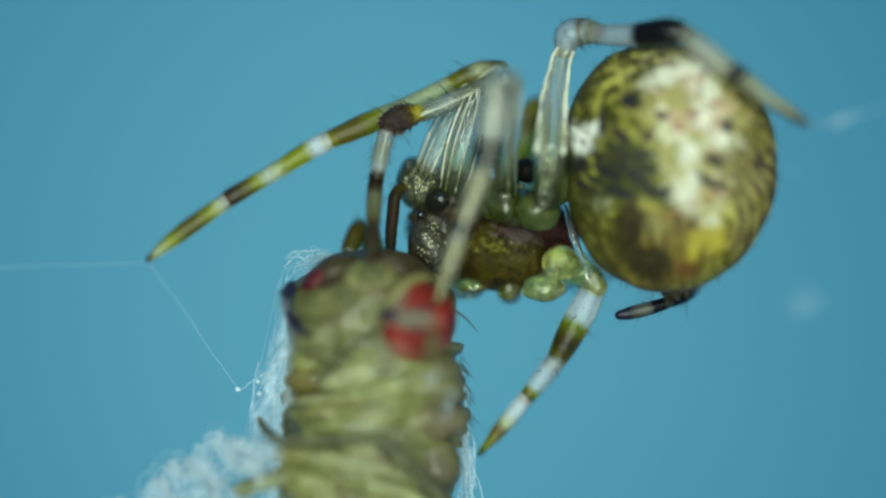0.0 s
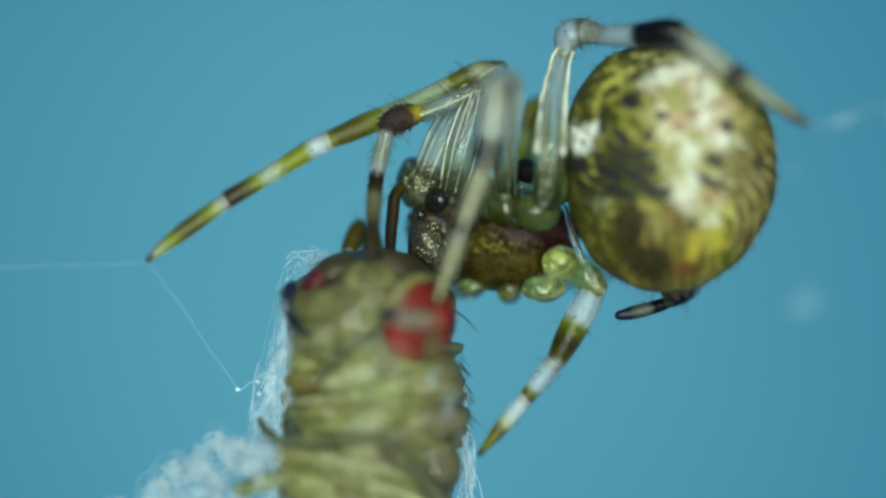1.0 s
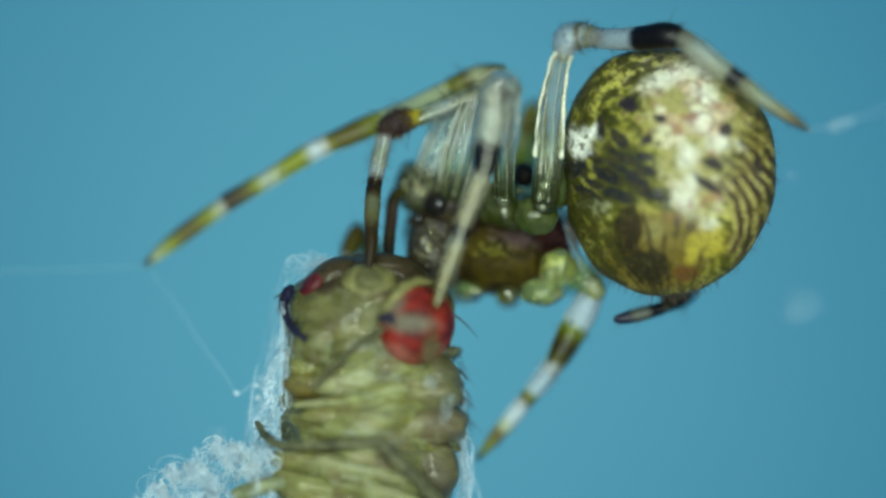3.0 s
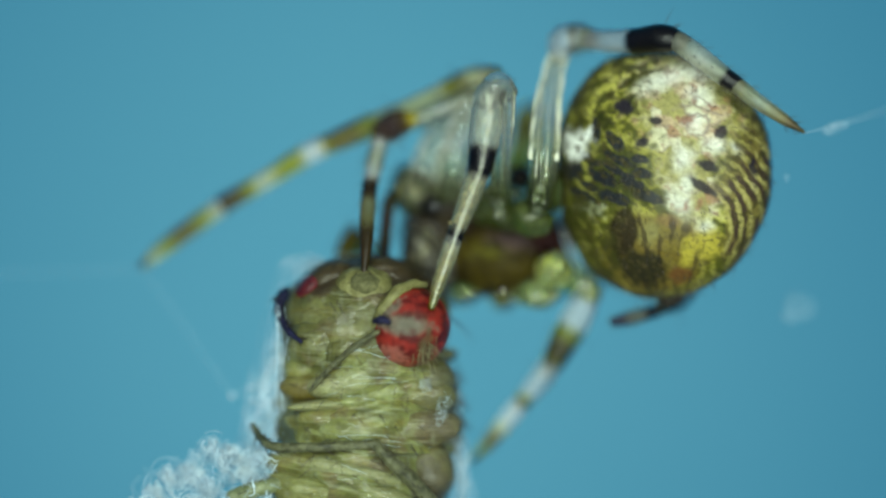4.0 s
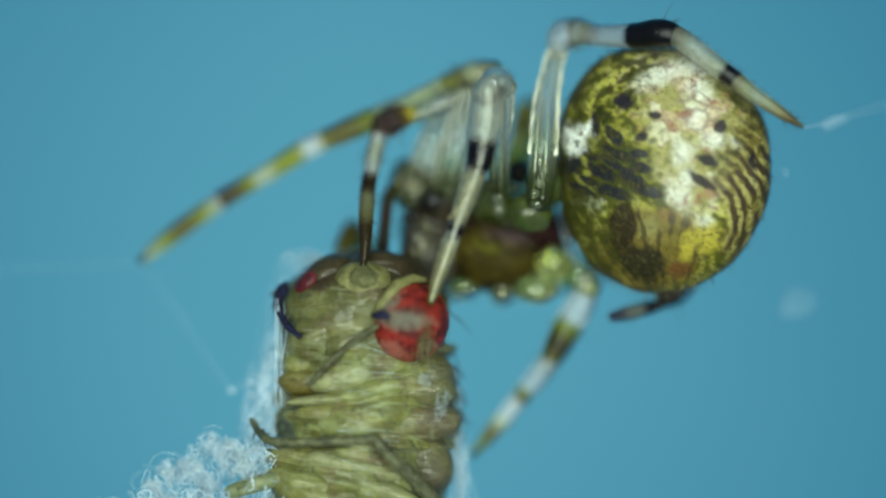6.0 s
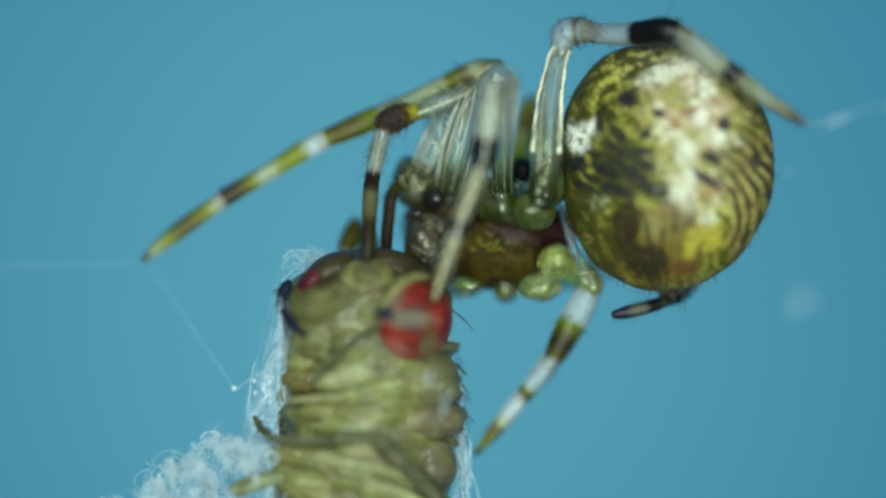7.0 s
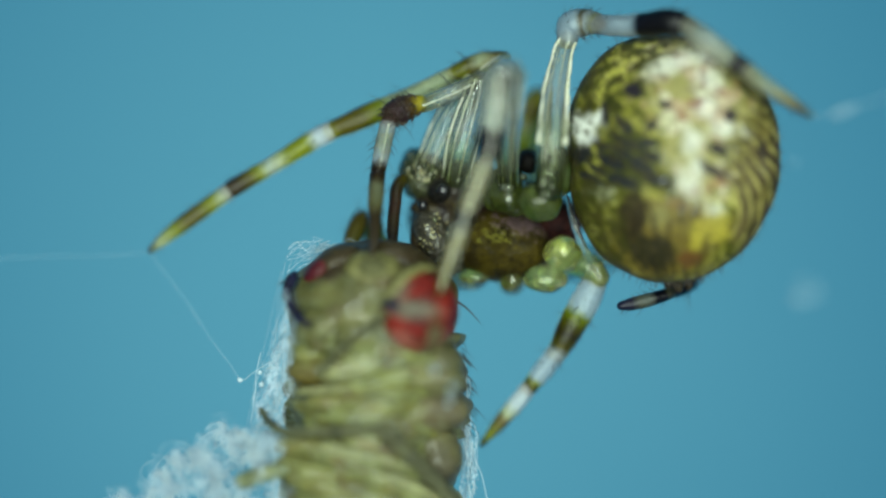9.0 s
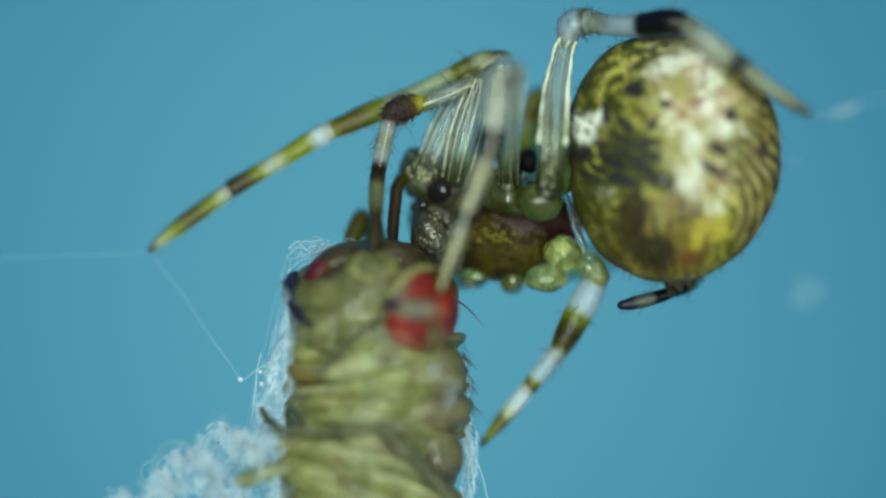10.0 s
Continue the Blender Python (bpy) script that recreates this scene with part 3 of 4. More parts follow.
def limb(label, segments, coxa=None, hair=(26, 16), seed=1):
    """A leg: its first segment carries the others, each with its bristles."""
    r = random.Random(seed)
    name, pts, m = segments[0]
    build = shell if m in GLASSY else tube
    v, f, u = build(gp(pts), sides=18, per=8, rough=0.05, seed=seed)
    first = make("leg", v, f, m, spider, label, u)
    if coxa:
        x, y, d, a, b, c, m2 = coxa
        v, f, u = globe(x, y, d, a, b, c, 0, 26, 36, None, 0.13, 22, x)
        make("coxa", v, f, m2, first, "rounded glassy hip joint", u)
    if m in (L_CLEAR, L_FEMUR):
        # specks put inside the femur for its rows of glints
        grains_and_glints(r, first, pts, 30, 1.6)
        # added bright lines where the glassy femur's edges would reflect the lamps
        glint_lines(first, pts[1:] if len(pts) > 4 else pts, ((-0.82, 0.5), (0.82, 0.5)), 0.2 if len(pts) > 4 else 0.07, seed)
        glint_lines(first, pts, ((-0.45, 0.86), (0.2, 0.95)), 0.04, seed, 6)
    spikes = bristles_on(r, pts, hair[0] // 3, hair[1])
    for name, pts, m in segments[1:]:
        build = shell if m in GLASSY else tube
        v, f, u = build(gp(pts), sides=18, per=8, rough=0.05, seed=seed)
        make(name, v, f, m, first, "", u)
        if m in NEAR:
            glint_lines(first, pts, ((-0.1, 0.97),), 0.045, seed, 5)
            grains_and_glints(r, first, pts, 50, 2.0)
        spikes += bristles_on(r, pts, hair[0], hair[1])
        if name == "knee":
            spikes += bristles_on(r, pts, 90, 7, 2.4, 0.6)
    for name, pts, m in segments[1:3]:
        spikes += bristles_on(r, pts, 5, hair[1] * 2.2, 0.8, 0.25)
    v, f = joined(spikes)
    make("bristles", v, f, M_HAIR, first, "short dark bristles")
    return first


L_PATELLA = banded("leg_patella", [(0.0, PALE), (0.3, OLIVE), (0.6, BROWN), (1.0, OLIVE)])
L_FEMUR = banded("leg_femur", [(0.0, (0.9, 0.93, 0.8)), (0.5, (0.95, 0.97, 0.88)), (0.8, PALE), (1.0, OLIVE)], trans=0.94, rough=0.08)
L_CLEAR = banded("glassy_femur", [(0.0, (0.14, 0.18, 0.045)), (0.18, (0.32, 0.38, 0.15)), (0.36, (0.84, 0.88, 0.7)), (0.55, (0.97, 0.98, 0.94)), (1.0, (0.94, 0.96, 0.88))], trans=0.94, rough=0.08, bump=1.0, bump_size=14)
L_HIND_TIBIA = banded("tibia_black", [(0.0, UMBER), (0.06, WHITE), (0.46, WHITE), (0.52, BLACK), (0.9, BLACK), (0.97, BROWN)], trans=0.9)
L_HIND_PATELLA = banded("patella_clear", [(0.0, PALE), (0.12, WHITE), (0.5, WHITE), (0.62, AMBER), (0.7, WHITE), (0.86, PALE), (0.95, UMBER)], trans=0.9)
L_NEAR_TIBIA = banded("tibia_pale", [(0.0, GLASS), (0.6, GLASS), (0.68, BLACK), (0.92, BLACK), (1.0, GLASS)], trans=0.92, rough=0.15)
L_NEAR_META = banded("metatarsus_pale", [(0.0, GLASS), (0.1, (0.9, 0.87, 0.66)), (0.75, (0.84, 0.8, 0.55)), (0.86, BLACK), (1.0, BLACK)], trans=0.92, rough=0.15)
L_NEAR_TARSUS = banded("tarsus_pale", [(0.0, BLACK), (0.05, GLASS), (0.3, (0.8, 0.76, 0.5)), (0.8, (0.62, 0.56, 0.26)), (0.95, OLIVE)], trans=0.88, rough=0.18)
L_SECOND_PATELLA = banded("patella_white", [(0.0, OLIVE), (0.2, CLEAR), (0.5, WHITE), (0.8, CLEAR), (1.0, OLIVE)], trans=0.92, rough=0.12)
L_SECOND_META = banded("metatarsus_clear", [(0.0, OLIVE), (0.12, WHITE), (0.4, CLEAR), (0.68, WHITE), (0.8, UMBER), (1.0, BLACK)], trans=0.86, rough=0.15, bump=4)
L_HIND_META = banded("metatarsus_hind", [(0.0, AMBER), (0.1, CLEAR), (0.4, GLASS), (0.7, CLEAR), (0.75, BLACK), (1.0, BLACK)], trans=0.9)
L_HIND_TARSUS = banded("tarsus_hind", [(0.0, BLACK), (0.06, PALE), (0.4, CLEAR), (0.7, (0.6, 0.5, 0.22)), (0.85, AMBER), (0.97, BROWN)], trans=0.88)
NEAR = (L_NEAR_TIBIA, L_NEAR_META, L_NEAR_TARSUS, L_SECOND_PATELLA, L_SECOND_META)
GLASSY = (M_CLEAR, L_HIND_META, L_HIND_TARSUS, L_CLEAR, L_FEMUR, L_HIND_TIBIA, L_HIND_PATELLA) + NEAR
# long foreleg stretched out to the side
limb("long banded foreleg stretched out into the air", [
    ("femur", [(745, 335, 60, 26), (790, 235, 52, 30), (845, 156, 40, 24), (884, 122, 32, 14)], L_FEMUR),
    ("patella", [(886, 121, 34, 14), (846, 127, 36, 17), (802, 146, 40, 15)], banded("patella_olive", [(0.0, OLIVE), (0.2, BROWN), (0.45, PALE), (0.65, BROWN), (0.9, OLIVE), (1.0, PALE)])),
    ("tibia", [(798, 148, 40, 14), (722, 188, 44, 17), (640, 224, 48, 20), (584, 248, 52, 16)], banded("tibia_brown", [(0.0, OLIVE), (0.08, PALE), (0.5, PALE), (0.58, OLIVE), (0.72, BROWN), (0.88, BROWN), (0.96, OLIVE), (1.0, WHITE)])),
    ("metatarsus", [(582, 249, 52, 17), (545, 268, 55, 17), (480, 308, 60, 15), (405, 352, 66, 16)],
     banded("metatarsus_banded", [(0.0, WHITE), (0.18, WHITE), (0.27, OLIVE), (0.42, OLIVE), (0.52, PALE), (0.6, CLEAR), (0.68, OLIVE), (0.76, BROWN), (0.86, UMBER), (0.97, UMBER)])),
    ("tarsus", [(405, 352, 66, 15), (375, 374, 68, 14), (330, 406, 72, 15), (290, 437, 76, 11), (262, 461, 78, 4)],
     banded("tarsus_banded", [(0.0, PALE), (0.08, WHITE), (0.18, PALE), (0.28, OLIVE), (0.42, BROWN), (0.56, BROWN), (0.7, OLIVE), (0.88, PALE), (0.95, BROWN), (1.0, UMBER)])),
], coxa=(744, 336, 62, 36, 38, 38, M_HAZE), hair=(16, 13), seed=1)
# second leg, its foot on the fly's head
limb("banded leg bent down with its foot on the fly", [
    ("femur", [(800, 340, 40, 26), (818, 262, 20, 32), (838, 190, 10, 26), (846, 158, 6, 17)], L_CLEAR),
    ("patella", [(842, 160, 4, 15), (800, 180, 2, 16), (745, 202, 0, 15)], L_SECOND_PATELLA),
    ("knee", [(738, 200, 0, 16), (714, 208, -2, 23), (692, 218, -4, 22), (684, 230, -8, 14)], banded("knee_dark", [(0.0, OLIVE), (0.16, (0.3, 0.24, 0.01)), (0.32, (0.06, 0.035, 0.005)), (0.5, (0.024, 0.011, 0.014)), (1.0, (0.04, 0.02, 0.012))], rough=0.2, trans=0.1, bump=9, bump_size=7)),
    ("metatarsus", [(683, 236, -8, 15), (672, 285, -30, 15), (664, 328, -52, 13)], L_SECOND_META),
    ("tarsus", [(664, 328, -52, 14), (661, 372, -85, 14), (659, 425, -115, 11), (655, 472, -136, 5)], banded("tarsus_dark", [(0.0, BLACK), (0.14, UMBER), (0.24, (0.34, 0.32, 0.16)), (0.42, (0.26, 0.22, 0.08)), (0.56, UMBER), (1.0, UMBER)])),
], coxa=(792, 352, 52, 40, 38, 36, M_DARK), hair=(26, 19), seed=2)
# the leg nearest the lens, its foot on the fly's eye
limb("pale leg with black bands and its foot on the red eye", [
    ("femur", [(896, 345, -20, 19), (895, 270, -80, 21), (898, 200, -140, 26), (902, 150, -170, 22)], L_CLEAR),
    ("patella", [(908, 150, -172, 20), (892, 138, -184, 24), (874, 162, -190, 25)], M_CLEAR),
    ("tibia", [(876, 158, -190, 26), (874, 200, -192, 30), (868, 240, -192, 28), (860, 290, -190, 22)],
     L_NEAR_TIBIA),
    ("metatarsus", [(860, 288, -190, 21), (843, 335, -188, 19), (824, 385, -186, 16), (816, 410, -184, 15)],
     L_NEAR_META),
    ("tarsus", [(816, 408, -184, 15), (802, 450, -180, 15), (787, 492, -184, 12), (775, 532, -184, 6)],
     L_NEAR_TARSUS),
], coxa=(893, 352, -2, 34, 42, 32, M_COXA), hair=(20, 13), seed=3)
# hind leg arched over the abdomen
limb("pale hind leg with a black band arched over the abdomen", [
    ("femur", [(968, 348, -72, 26), (974, 268, -92, 27), (979, 185, -52, 24), (992, 110, -15, 19), (1001, 88, -8, 17)], L_CLEAR),
    ("patella", [(1000, 86, -8, 19), (1008, 62, -8, 26), (1034, 56, -16, 24), (1054, 58, -30, 19)], L_HIND_PATELLA),
    ("tibia", [(1054, 59, -30, 19), (1090, 62, -60, 19), (1140, 60, -95, 22), (1184, 56, -122, 25), (1214, 62, -138, 18)],
     L_HIND_TIBIA),
    ("metatarsus", [(1212, 62, -138, 19), (1250, 90, -152, 19), (1292, 122, -162, 17), (1318, 140, -168, 15)],
     L_HIND_META),
    ("tarsus", [(1316, 139, -168, 15), (1350, 166, -172, 14), (1400, 200, -174, 10), (1434, 222, -175, 3)],
     L_HIND_TARSUS),
], coxa=(953, 373, -40, 38, 37, 40, M_COXA), hair=(36, 13), seed=4)
# hind leg hanging below
limb("brown and white banded leg hanging below the body", [
    ("femur", [(1012, 478, 40, 26), (1040, 490, 25, 26), (1056, 506, 16, 20)], M_COXA_YELLOW),
    ("tibia", [(1054, 506, 22, 20), (1034, 545, 30, 25), (1004, 600, 40, 24), (984, 638, 46, 18)],
     banded("tibia_low", [(0.0, CLEAR), (0.1, WHITE), (0.45, WHITE), (0.52, OLIVE), (0.62, BROWN), (0.7, UMBER), (0.86, BROWN), (0.98, WHITE)], trans=0.87)),
    ("metatarsus", [(984, 637, 46, 18), (960, 668, 52, 17), (932, 702, 58, 14)], banded("metatarsus_low", [(0.0, BROWN), (0.06, WHITE), (0.68, WHITE), (0.76, OLIVE), (0.88, UMBER), (1.0, BROWN)], trans=0.87)),
    ("tarsus", [(932, 701, 58, 14), (905, 736, 62, 14), (876, 770, 66, 11), (848, 803, 70, 4)],
     banded("tarsus_low", [(0.0, WHITE), (0.35, WHITE), (0.5, PALE), (0.6, AMBER), (0.85, OLIVE), (1.0, UMBER)])),
], coxa=(993, 466, 2, 33, 32, 30, M_COXA_YELLOW), hair=(14, 11), seed=5)
# the leg behind the abdomen: only its foot shows
limb("leg tucked behind the abdomen with a dark foot", [
    ("femur", [(958, 500, 45, 24), (1030, 480, 150, 28), (1120, 455, 215, 24)], M_CLEAR),
    ("tibia", [(1120, 455, 215, 20), (1180, 480, 180, 19), (1222, 500, 120, 17)], L_PATELLA),
    ("metatarsus", [(1222, 500, 120, 16), (1214, 520, 60, 14), (1176, 537, 10, 11)], banded("metatarsus_tucked", [(0.0, OLIVE), (0.3, UMBER), (0.6, BLACK), (0.82, BLACK), (0.9, (0.2, 0.2, 0.12)), (1.0, (0.16, 0.16, 0.1))])),
    ("tarsus", [(1178, 537, 10, 11), (1150, 546, 0, 12), (1118, 554, -8, 12), (1096, 558, -10, 8)],
     banded("tarsus_tucked", [(0.0, BLACK), (0.1, (0.14, 0.14, 0.08)), (0.16, BLACK), (0.34, BLACK), (0.42, (0.2, 0.2, 0.15)), (0.62, (0.16, 0.15, 0.1)), (0.74, (0.02, 0.015, 0.05)), (1.0, (0.01, 0.008, 0.05))])),
], coxa=(962, 510, 22, 37, 25, 28, M_COXA_YELLOW), hair=(22, 13), seed=6)
# two legs of the far side, mostly hidden
limb("olive leg behind the body", [
    ("femur", [(902, 515, 90, 24), (935, 400, 235, 26), (950, 260, 200, 20), (948, 190, 160, 17)], L_FEMUR),
    ("patella", [(948, 188, 160, 17), (938, 200, 150, 17), (930, 232, 150, 15)], L_PATELLA),
    ("tibia", [(930, 232, 150, 15), (918, 275, 160, 15), (890, 340, 210, 13)], L_PATELLA),
], coxa=(902, 513, 45, 22, 21, 22, M_COXA_YELLOW), hair=(8, 11), seed=7)
limb("olive foreleg behind the fly's head", [
    ("femur", [(836, 508, 80, 22), (760, 500, 175, 26), (680, 470, 190, 22)], L_FEMUR),
    ("patella", [(680, 470, 190, 18), (656, 430, 150, 19), (640, 404, 110, 15)], L_PATELLA),
    ("tibia", [(640, 404, 110, 15), (632, 410, 76, 17), (618, 444, 52, 15)], banded("tibia_stub", [(0.0, OLIVE), (0.2, BROWN), (0.7, BROWN), (1.0, BROWN)], rough=0.4)),
], coxa=(836, 507, 45, 29, 16, 22, M_COXA_YELLOW), hair=(8, 12), seed=8)


def palp(label, pts, m, seed):
    r = random.Random(seed)
    v, f, u = tube(gp(pts), 14, 7, rough=0.05, seed=seed)
    p = make("palp", v, f, m, spider, label, u)
    v, f = joined(bristles_on(r, pts, 30, 12))
    make("bristles", v, f, M_HAIR, p, "short dark bristles")


palp("dark brown palp held against the fly", [(738, 345, 72, 9), (714, 333, 44, 9), (700, 345, 24, 11), (695, 380, 8, 11), (691, 432, -20, 10), (695, 462, -40, 6)],
     banded("palp_dark", [(0.0, UMBER), (0.28, BROWN), (0.38, UMBER), (0.55, (0.1, 0.03, 0.006)), (0.7, UMBER), (1.0, BLACK)], rough=0.35, bump=4), 11)
palp("pale palp held against the fly", [(770, 330, 66, 14), (744, 366, 72, 13), (733, 416, 40, 11), (730, 470, 10, 8)],
     banded("palp_pale", [(0.0, PALE), (0.4, UMBER), (1.0, UMBER)]), 12)

# ---- the fly ----
fly = base_of("fly", at(655, 900, 0), "straw-coloured dead fruit fly with red eyes wrapped in silk", "fly")


def straw(v, seed=0.0):
    px, py, d = grads(v)
    q = Vector((px, py, d + seed))
    n1 = noise.noise(q / 48)
    n2 = noise.noise(Vector((px / 60, py / 22, d / 40)))
    n3 = noise.noise(q / 11)
    n4 = 1 - abs(noise.noise(q / 30 + Vector((seed, 7, 0)))) * 4
    col = blend((0.13, 0.13, 0.036), (0.31, 0.325, 0.125), soft(n1 * 0.9 + n2 * 0.6, -0.55, 0.45))
    col = blend(col, (0.36, 0.39, 0.22), soft(n3 * 0.5 + n1, 0.1, 0.6) * 0.5)
    col = blend(col, (0.07, 0.05, 0.014), soft(n4 + n3 * 0.4, 0.5, 1.0) * 0.35)
    col = blend(col, (0.2, 0.15, 0.02), soft(n2 - n3 * 0.3, 0.15, 0.5) * 0.5)
    col = blend(col, (0.19, 0.115, 0.08), soft(noise.noise(q / 44 + Vector((3, 9, seed))) + n3 * 0.2, 0.1, 0.5) * 0.5)
    # silk fibres lie over the skin, most of them across
    fibre = max(noise.noise(Vector((px / 90, (py - 0.12 * px) / 4.5, seed))), noise.noise(Vector((px / 4, py / 80, seed + 5))) - 0.12)
    col = blend(col, (0.4, 0.42, 0.33), soft(fibre, 0.12, 0.5) * 0.4)
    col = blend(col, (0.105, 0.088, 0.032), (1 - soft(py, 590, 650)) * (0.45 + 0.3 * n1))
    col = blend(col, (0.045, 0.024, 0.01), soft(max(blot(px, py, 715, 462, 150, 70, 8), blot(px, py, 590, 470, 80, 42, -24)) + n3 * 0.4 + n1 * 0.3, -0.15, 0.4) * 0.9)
    col = blend(col, (0.11, 0.1, 0.07), soft(blot(px, py, 800, 700, 50, 110, 0) + n3 * 0.5, 0.0, 0.4) * 0.75)
    col = blend(col, (0.10, 0.095, 0.075), soft(blot(px, py, 775, 850, 40, 50, 0) + n3 * 0.4, 0.0, 0.4) * 0.7)
    col = blend(col, (0.13, 0.1, 0.02), soft(blot(px, py, 545, 690, 45, 26, -8) + n3 * 0.4, 0.0, 0.4) * 0.75)
    return col[0] * 0.78, col[1] * 0.8, col[2] * 0.68


def head_shape(n):
    return 1.0 + 0.05 * abs(n.x) * max(0.0, -n.y)


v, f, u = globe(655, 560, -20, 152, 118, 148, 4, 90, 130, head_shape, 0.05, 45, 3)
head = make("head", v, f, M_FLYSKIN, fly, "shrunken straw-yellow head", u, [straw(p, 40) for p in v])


def eye_pigment(v):
    px, py, d = grads(v)
    q = Vector((px, py, d))
    n1, n2 = noise.noise(q / 24), noise.noise(q / 9)
    col = blend((0.085, 0.007, 0.006), (0.25, 0.02, 0.013), soft(n1 + n2 * 0.5, -0.4, 0.35))
    col = blend(col, (0.38, 0.12, 0.09), soft(blot(px, py, 705, 618, 34, 22, 20) + n2 * 0.5, 0.0, 0.5) * 0.7)
    smear = max(blot(px, py, 726, 565, 60, 21, 5), blot(px, py, 700, 540, 40, 12, -40) * 0.7)
    col = blend(col, (0.15, 0.145, 0.105), soft(smear + n2 * 0.35 + n1 * 0.25, -0.05, 0.5) * 0.85)
    col = blend(col, (0.085, 0.06, 0.025), soft(blot(px, py, 764, 600, 17, 48, 6) + n2 * 0.6, 0.0, 0.6) * 0.8)
    return blend(col, (0.05, 0.025, 0.015), soft(blot(px, py, 740, 546, 50, 9, 4) + n2 * 0.6, 0.0, 0.6) * 0.5)


v, f, u = globe(735, 567, -118, 73, 72, 84, 20, 90, 120, None, 0.02, 30, 8)
make("compound_eye", v, f, M_EYE, head, "large brick-red faceted eye with a grey smear", u, [eye_pigment(p) for p in v])
v, f, u = globe(561, 497, -66, 20, 34, 50, -46, 40, 60, None, 0.02, 30, 9)
make("compound_eye", v, f, mottled("maroon_eye", [(0.3, (0.03, 0.003, 0.006)), (0.5, (0.09, 0.006, 0.01)), (0.75, (0.17, 0.02, 0.02))], 16, 0.45, bump=2.0, bump_size=5), head, "dark red eye at the head's edge", u)
# facets stand proud as small beads in rows
beads = []
for i in range(-14, 15):
    for k in range(-14, 15):
        x, y = i * 7.0 + (k % 2) * 3.5, k * 6.0
        s2 = 1 - (x / 69) ** 2 - (y / 69) ** 2
        if s2 > 0.06:
            c, s_ = math.cos(radians(20)), math.sin(radians(20))
            v, f, _ = globe(735 + x * c - y * s_, 567 - (x * s_ + y * c), -118 - 83 * math.sqrt(s2), 3.4, 3.4, 2.6, 0, 4, 7)
            beads.append((v, f))
v, f = joined(beads)
tagged(make("facet_layer", v, f, M_EYE, head, "fine red facets", None, [eye_pigment(p) for p in v]), kind="stuff")
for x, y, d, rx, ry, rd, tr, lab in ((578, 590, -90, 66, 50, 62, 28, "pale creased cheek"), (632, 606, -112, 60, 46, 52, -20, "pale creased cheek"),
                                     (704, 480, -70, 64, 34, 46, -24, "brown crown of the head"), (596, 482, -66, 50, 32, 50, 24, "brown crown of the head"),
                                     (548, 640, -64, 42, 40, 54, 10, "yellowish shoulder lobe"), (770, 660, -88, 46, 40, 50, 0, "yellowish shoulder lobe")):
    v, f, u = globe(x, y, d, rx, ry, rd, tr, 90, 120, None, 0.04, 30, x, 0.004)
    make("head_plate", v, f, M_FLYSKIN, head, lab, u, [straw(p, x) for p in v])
# pale band between the eye and the socket
v, f, u = tube(gp([(668, 572, -158, 6), (684, 545, -166, 10), (706, 514, -166, 11), (734, 494, -150, 9), (764, 492, -134, 5)]), 16, 8, rough=0.3, seed=3, grain=14)
make("head_plate", v, f, M_SOCKET, head, "pale yellow band beside the eye", u)
# brown bristles over the lower rim of the eye
r4 = random.Random(12)
spikes = []
for _ in range(46):
    x, y = r4.gauss(764, 9), r4.uniform(584, 622)
    p = at(x, y, -188 + 0.5 * (y - 584))
    spikes.append(bristle(p, Vector((r4.gauss(0.1, 0.3), -0.1, -1)), r4.uniform(18, 40) * U, r4.uniform(0.6, 1.3) * U, Vector((r4.gauss(0, 3) * U, 0, 0))))
v, f = joined(spikes)
make("bristles", v, f, mottled("bristle_tan", [(0.3, (0.05, 0.03, 0.01)), (0.7, (0.3, 0.26, 0.12))], 12, 0.4, trans=0.3, bump=0), head, "tan bristles at the eye's rim")
# round mouth opening with a pale rim
v, f, u = globe(660, 506, -106, 60, 45, 53, -14, 40, 60, None, 0.05, 20, 5)
make("socket", v, f, M_SOCKET, head, "pale yellow raised socket", u)
v, f, u = globe(658, 494, -112, 37, 26, 55, -6, 30, 40, None, 0.06, 14, 2)
make("mouth_disc", v, f, mottled("disc_grey", [(0.3, (0.085, 0.083, 0.035)), (0.7, (0.16, 0.155, 0.07))], 14, 0.55, bump=4, spec=0.15), head, "grey-brown oval disc", u)


CREASES = ((622, 0.10, 12, 9), (668, -0.16, 16, 9), (712, -0.05, 22, 9), (738, 0.03, 8, 7), (772, 0.02, 12, 10), (800, 0.05, 9, 8), (826, 0.30, 14, 9),
           (862, 0.42, 12, 8), (905, 0.34, 13, 9), (950, 0.2, 12, 10), (1030, 0.1, 12, 14), (1110, 0.0, 14, 14))


def body_shape(y, across=0.0, ripple=0.0):
    """The wrapped trunk's half width down its length, with creases that run slantwise round it."""
    w = 160
    for cy, slant, depth, width in CREASES:
        e = (y - cy - slant * across - ripple) / width
        w -= 0.62 * depth * math.exp(-e * e) - 0.14 * depth * math.exp(-(e - 2.2) ** 2)
    w -= 6 * math.sin(y / 31)
    return w * (1 - soft(y, 1000, 1290) * 0.75)


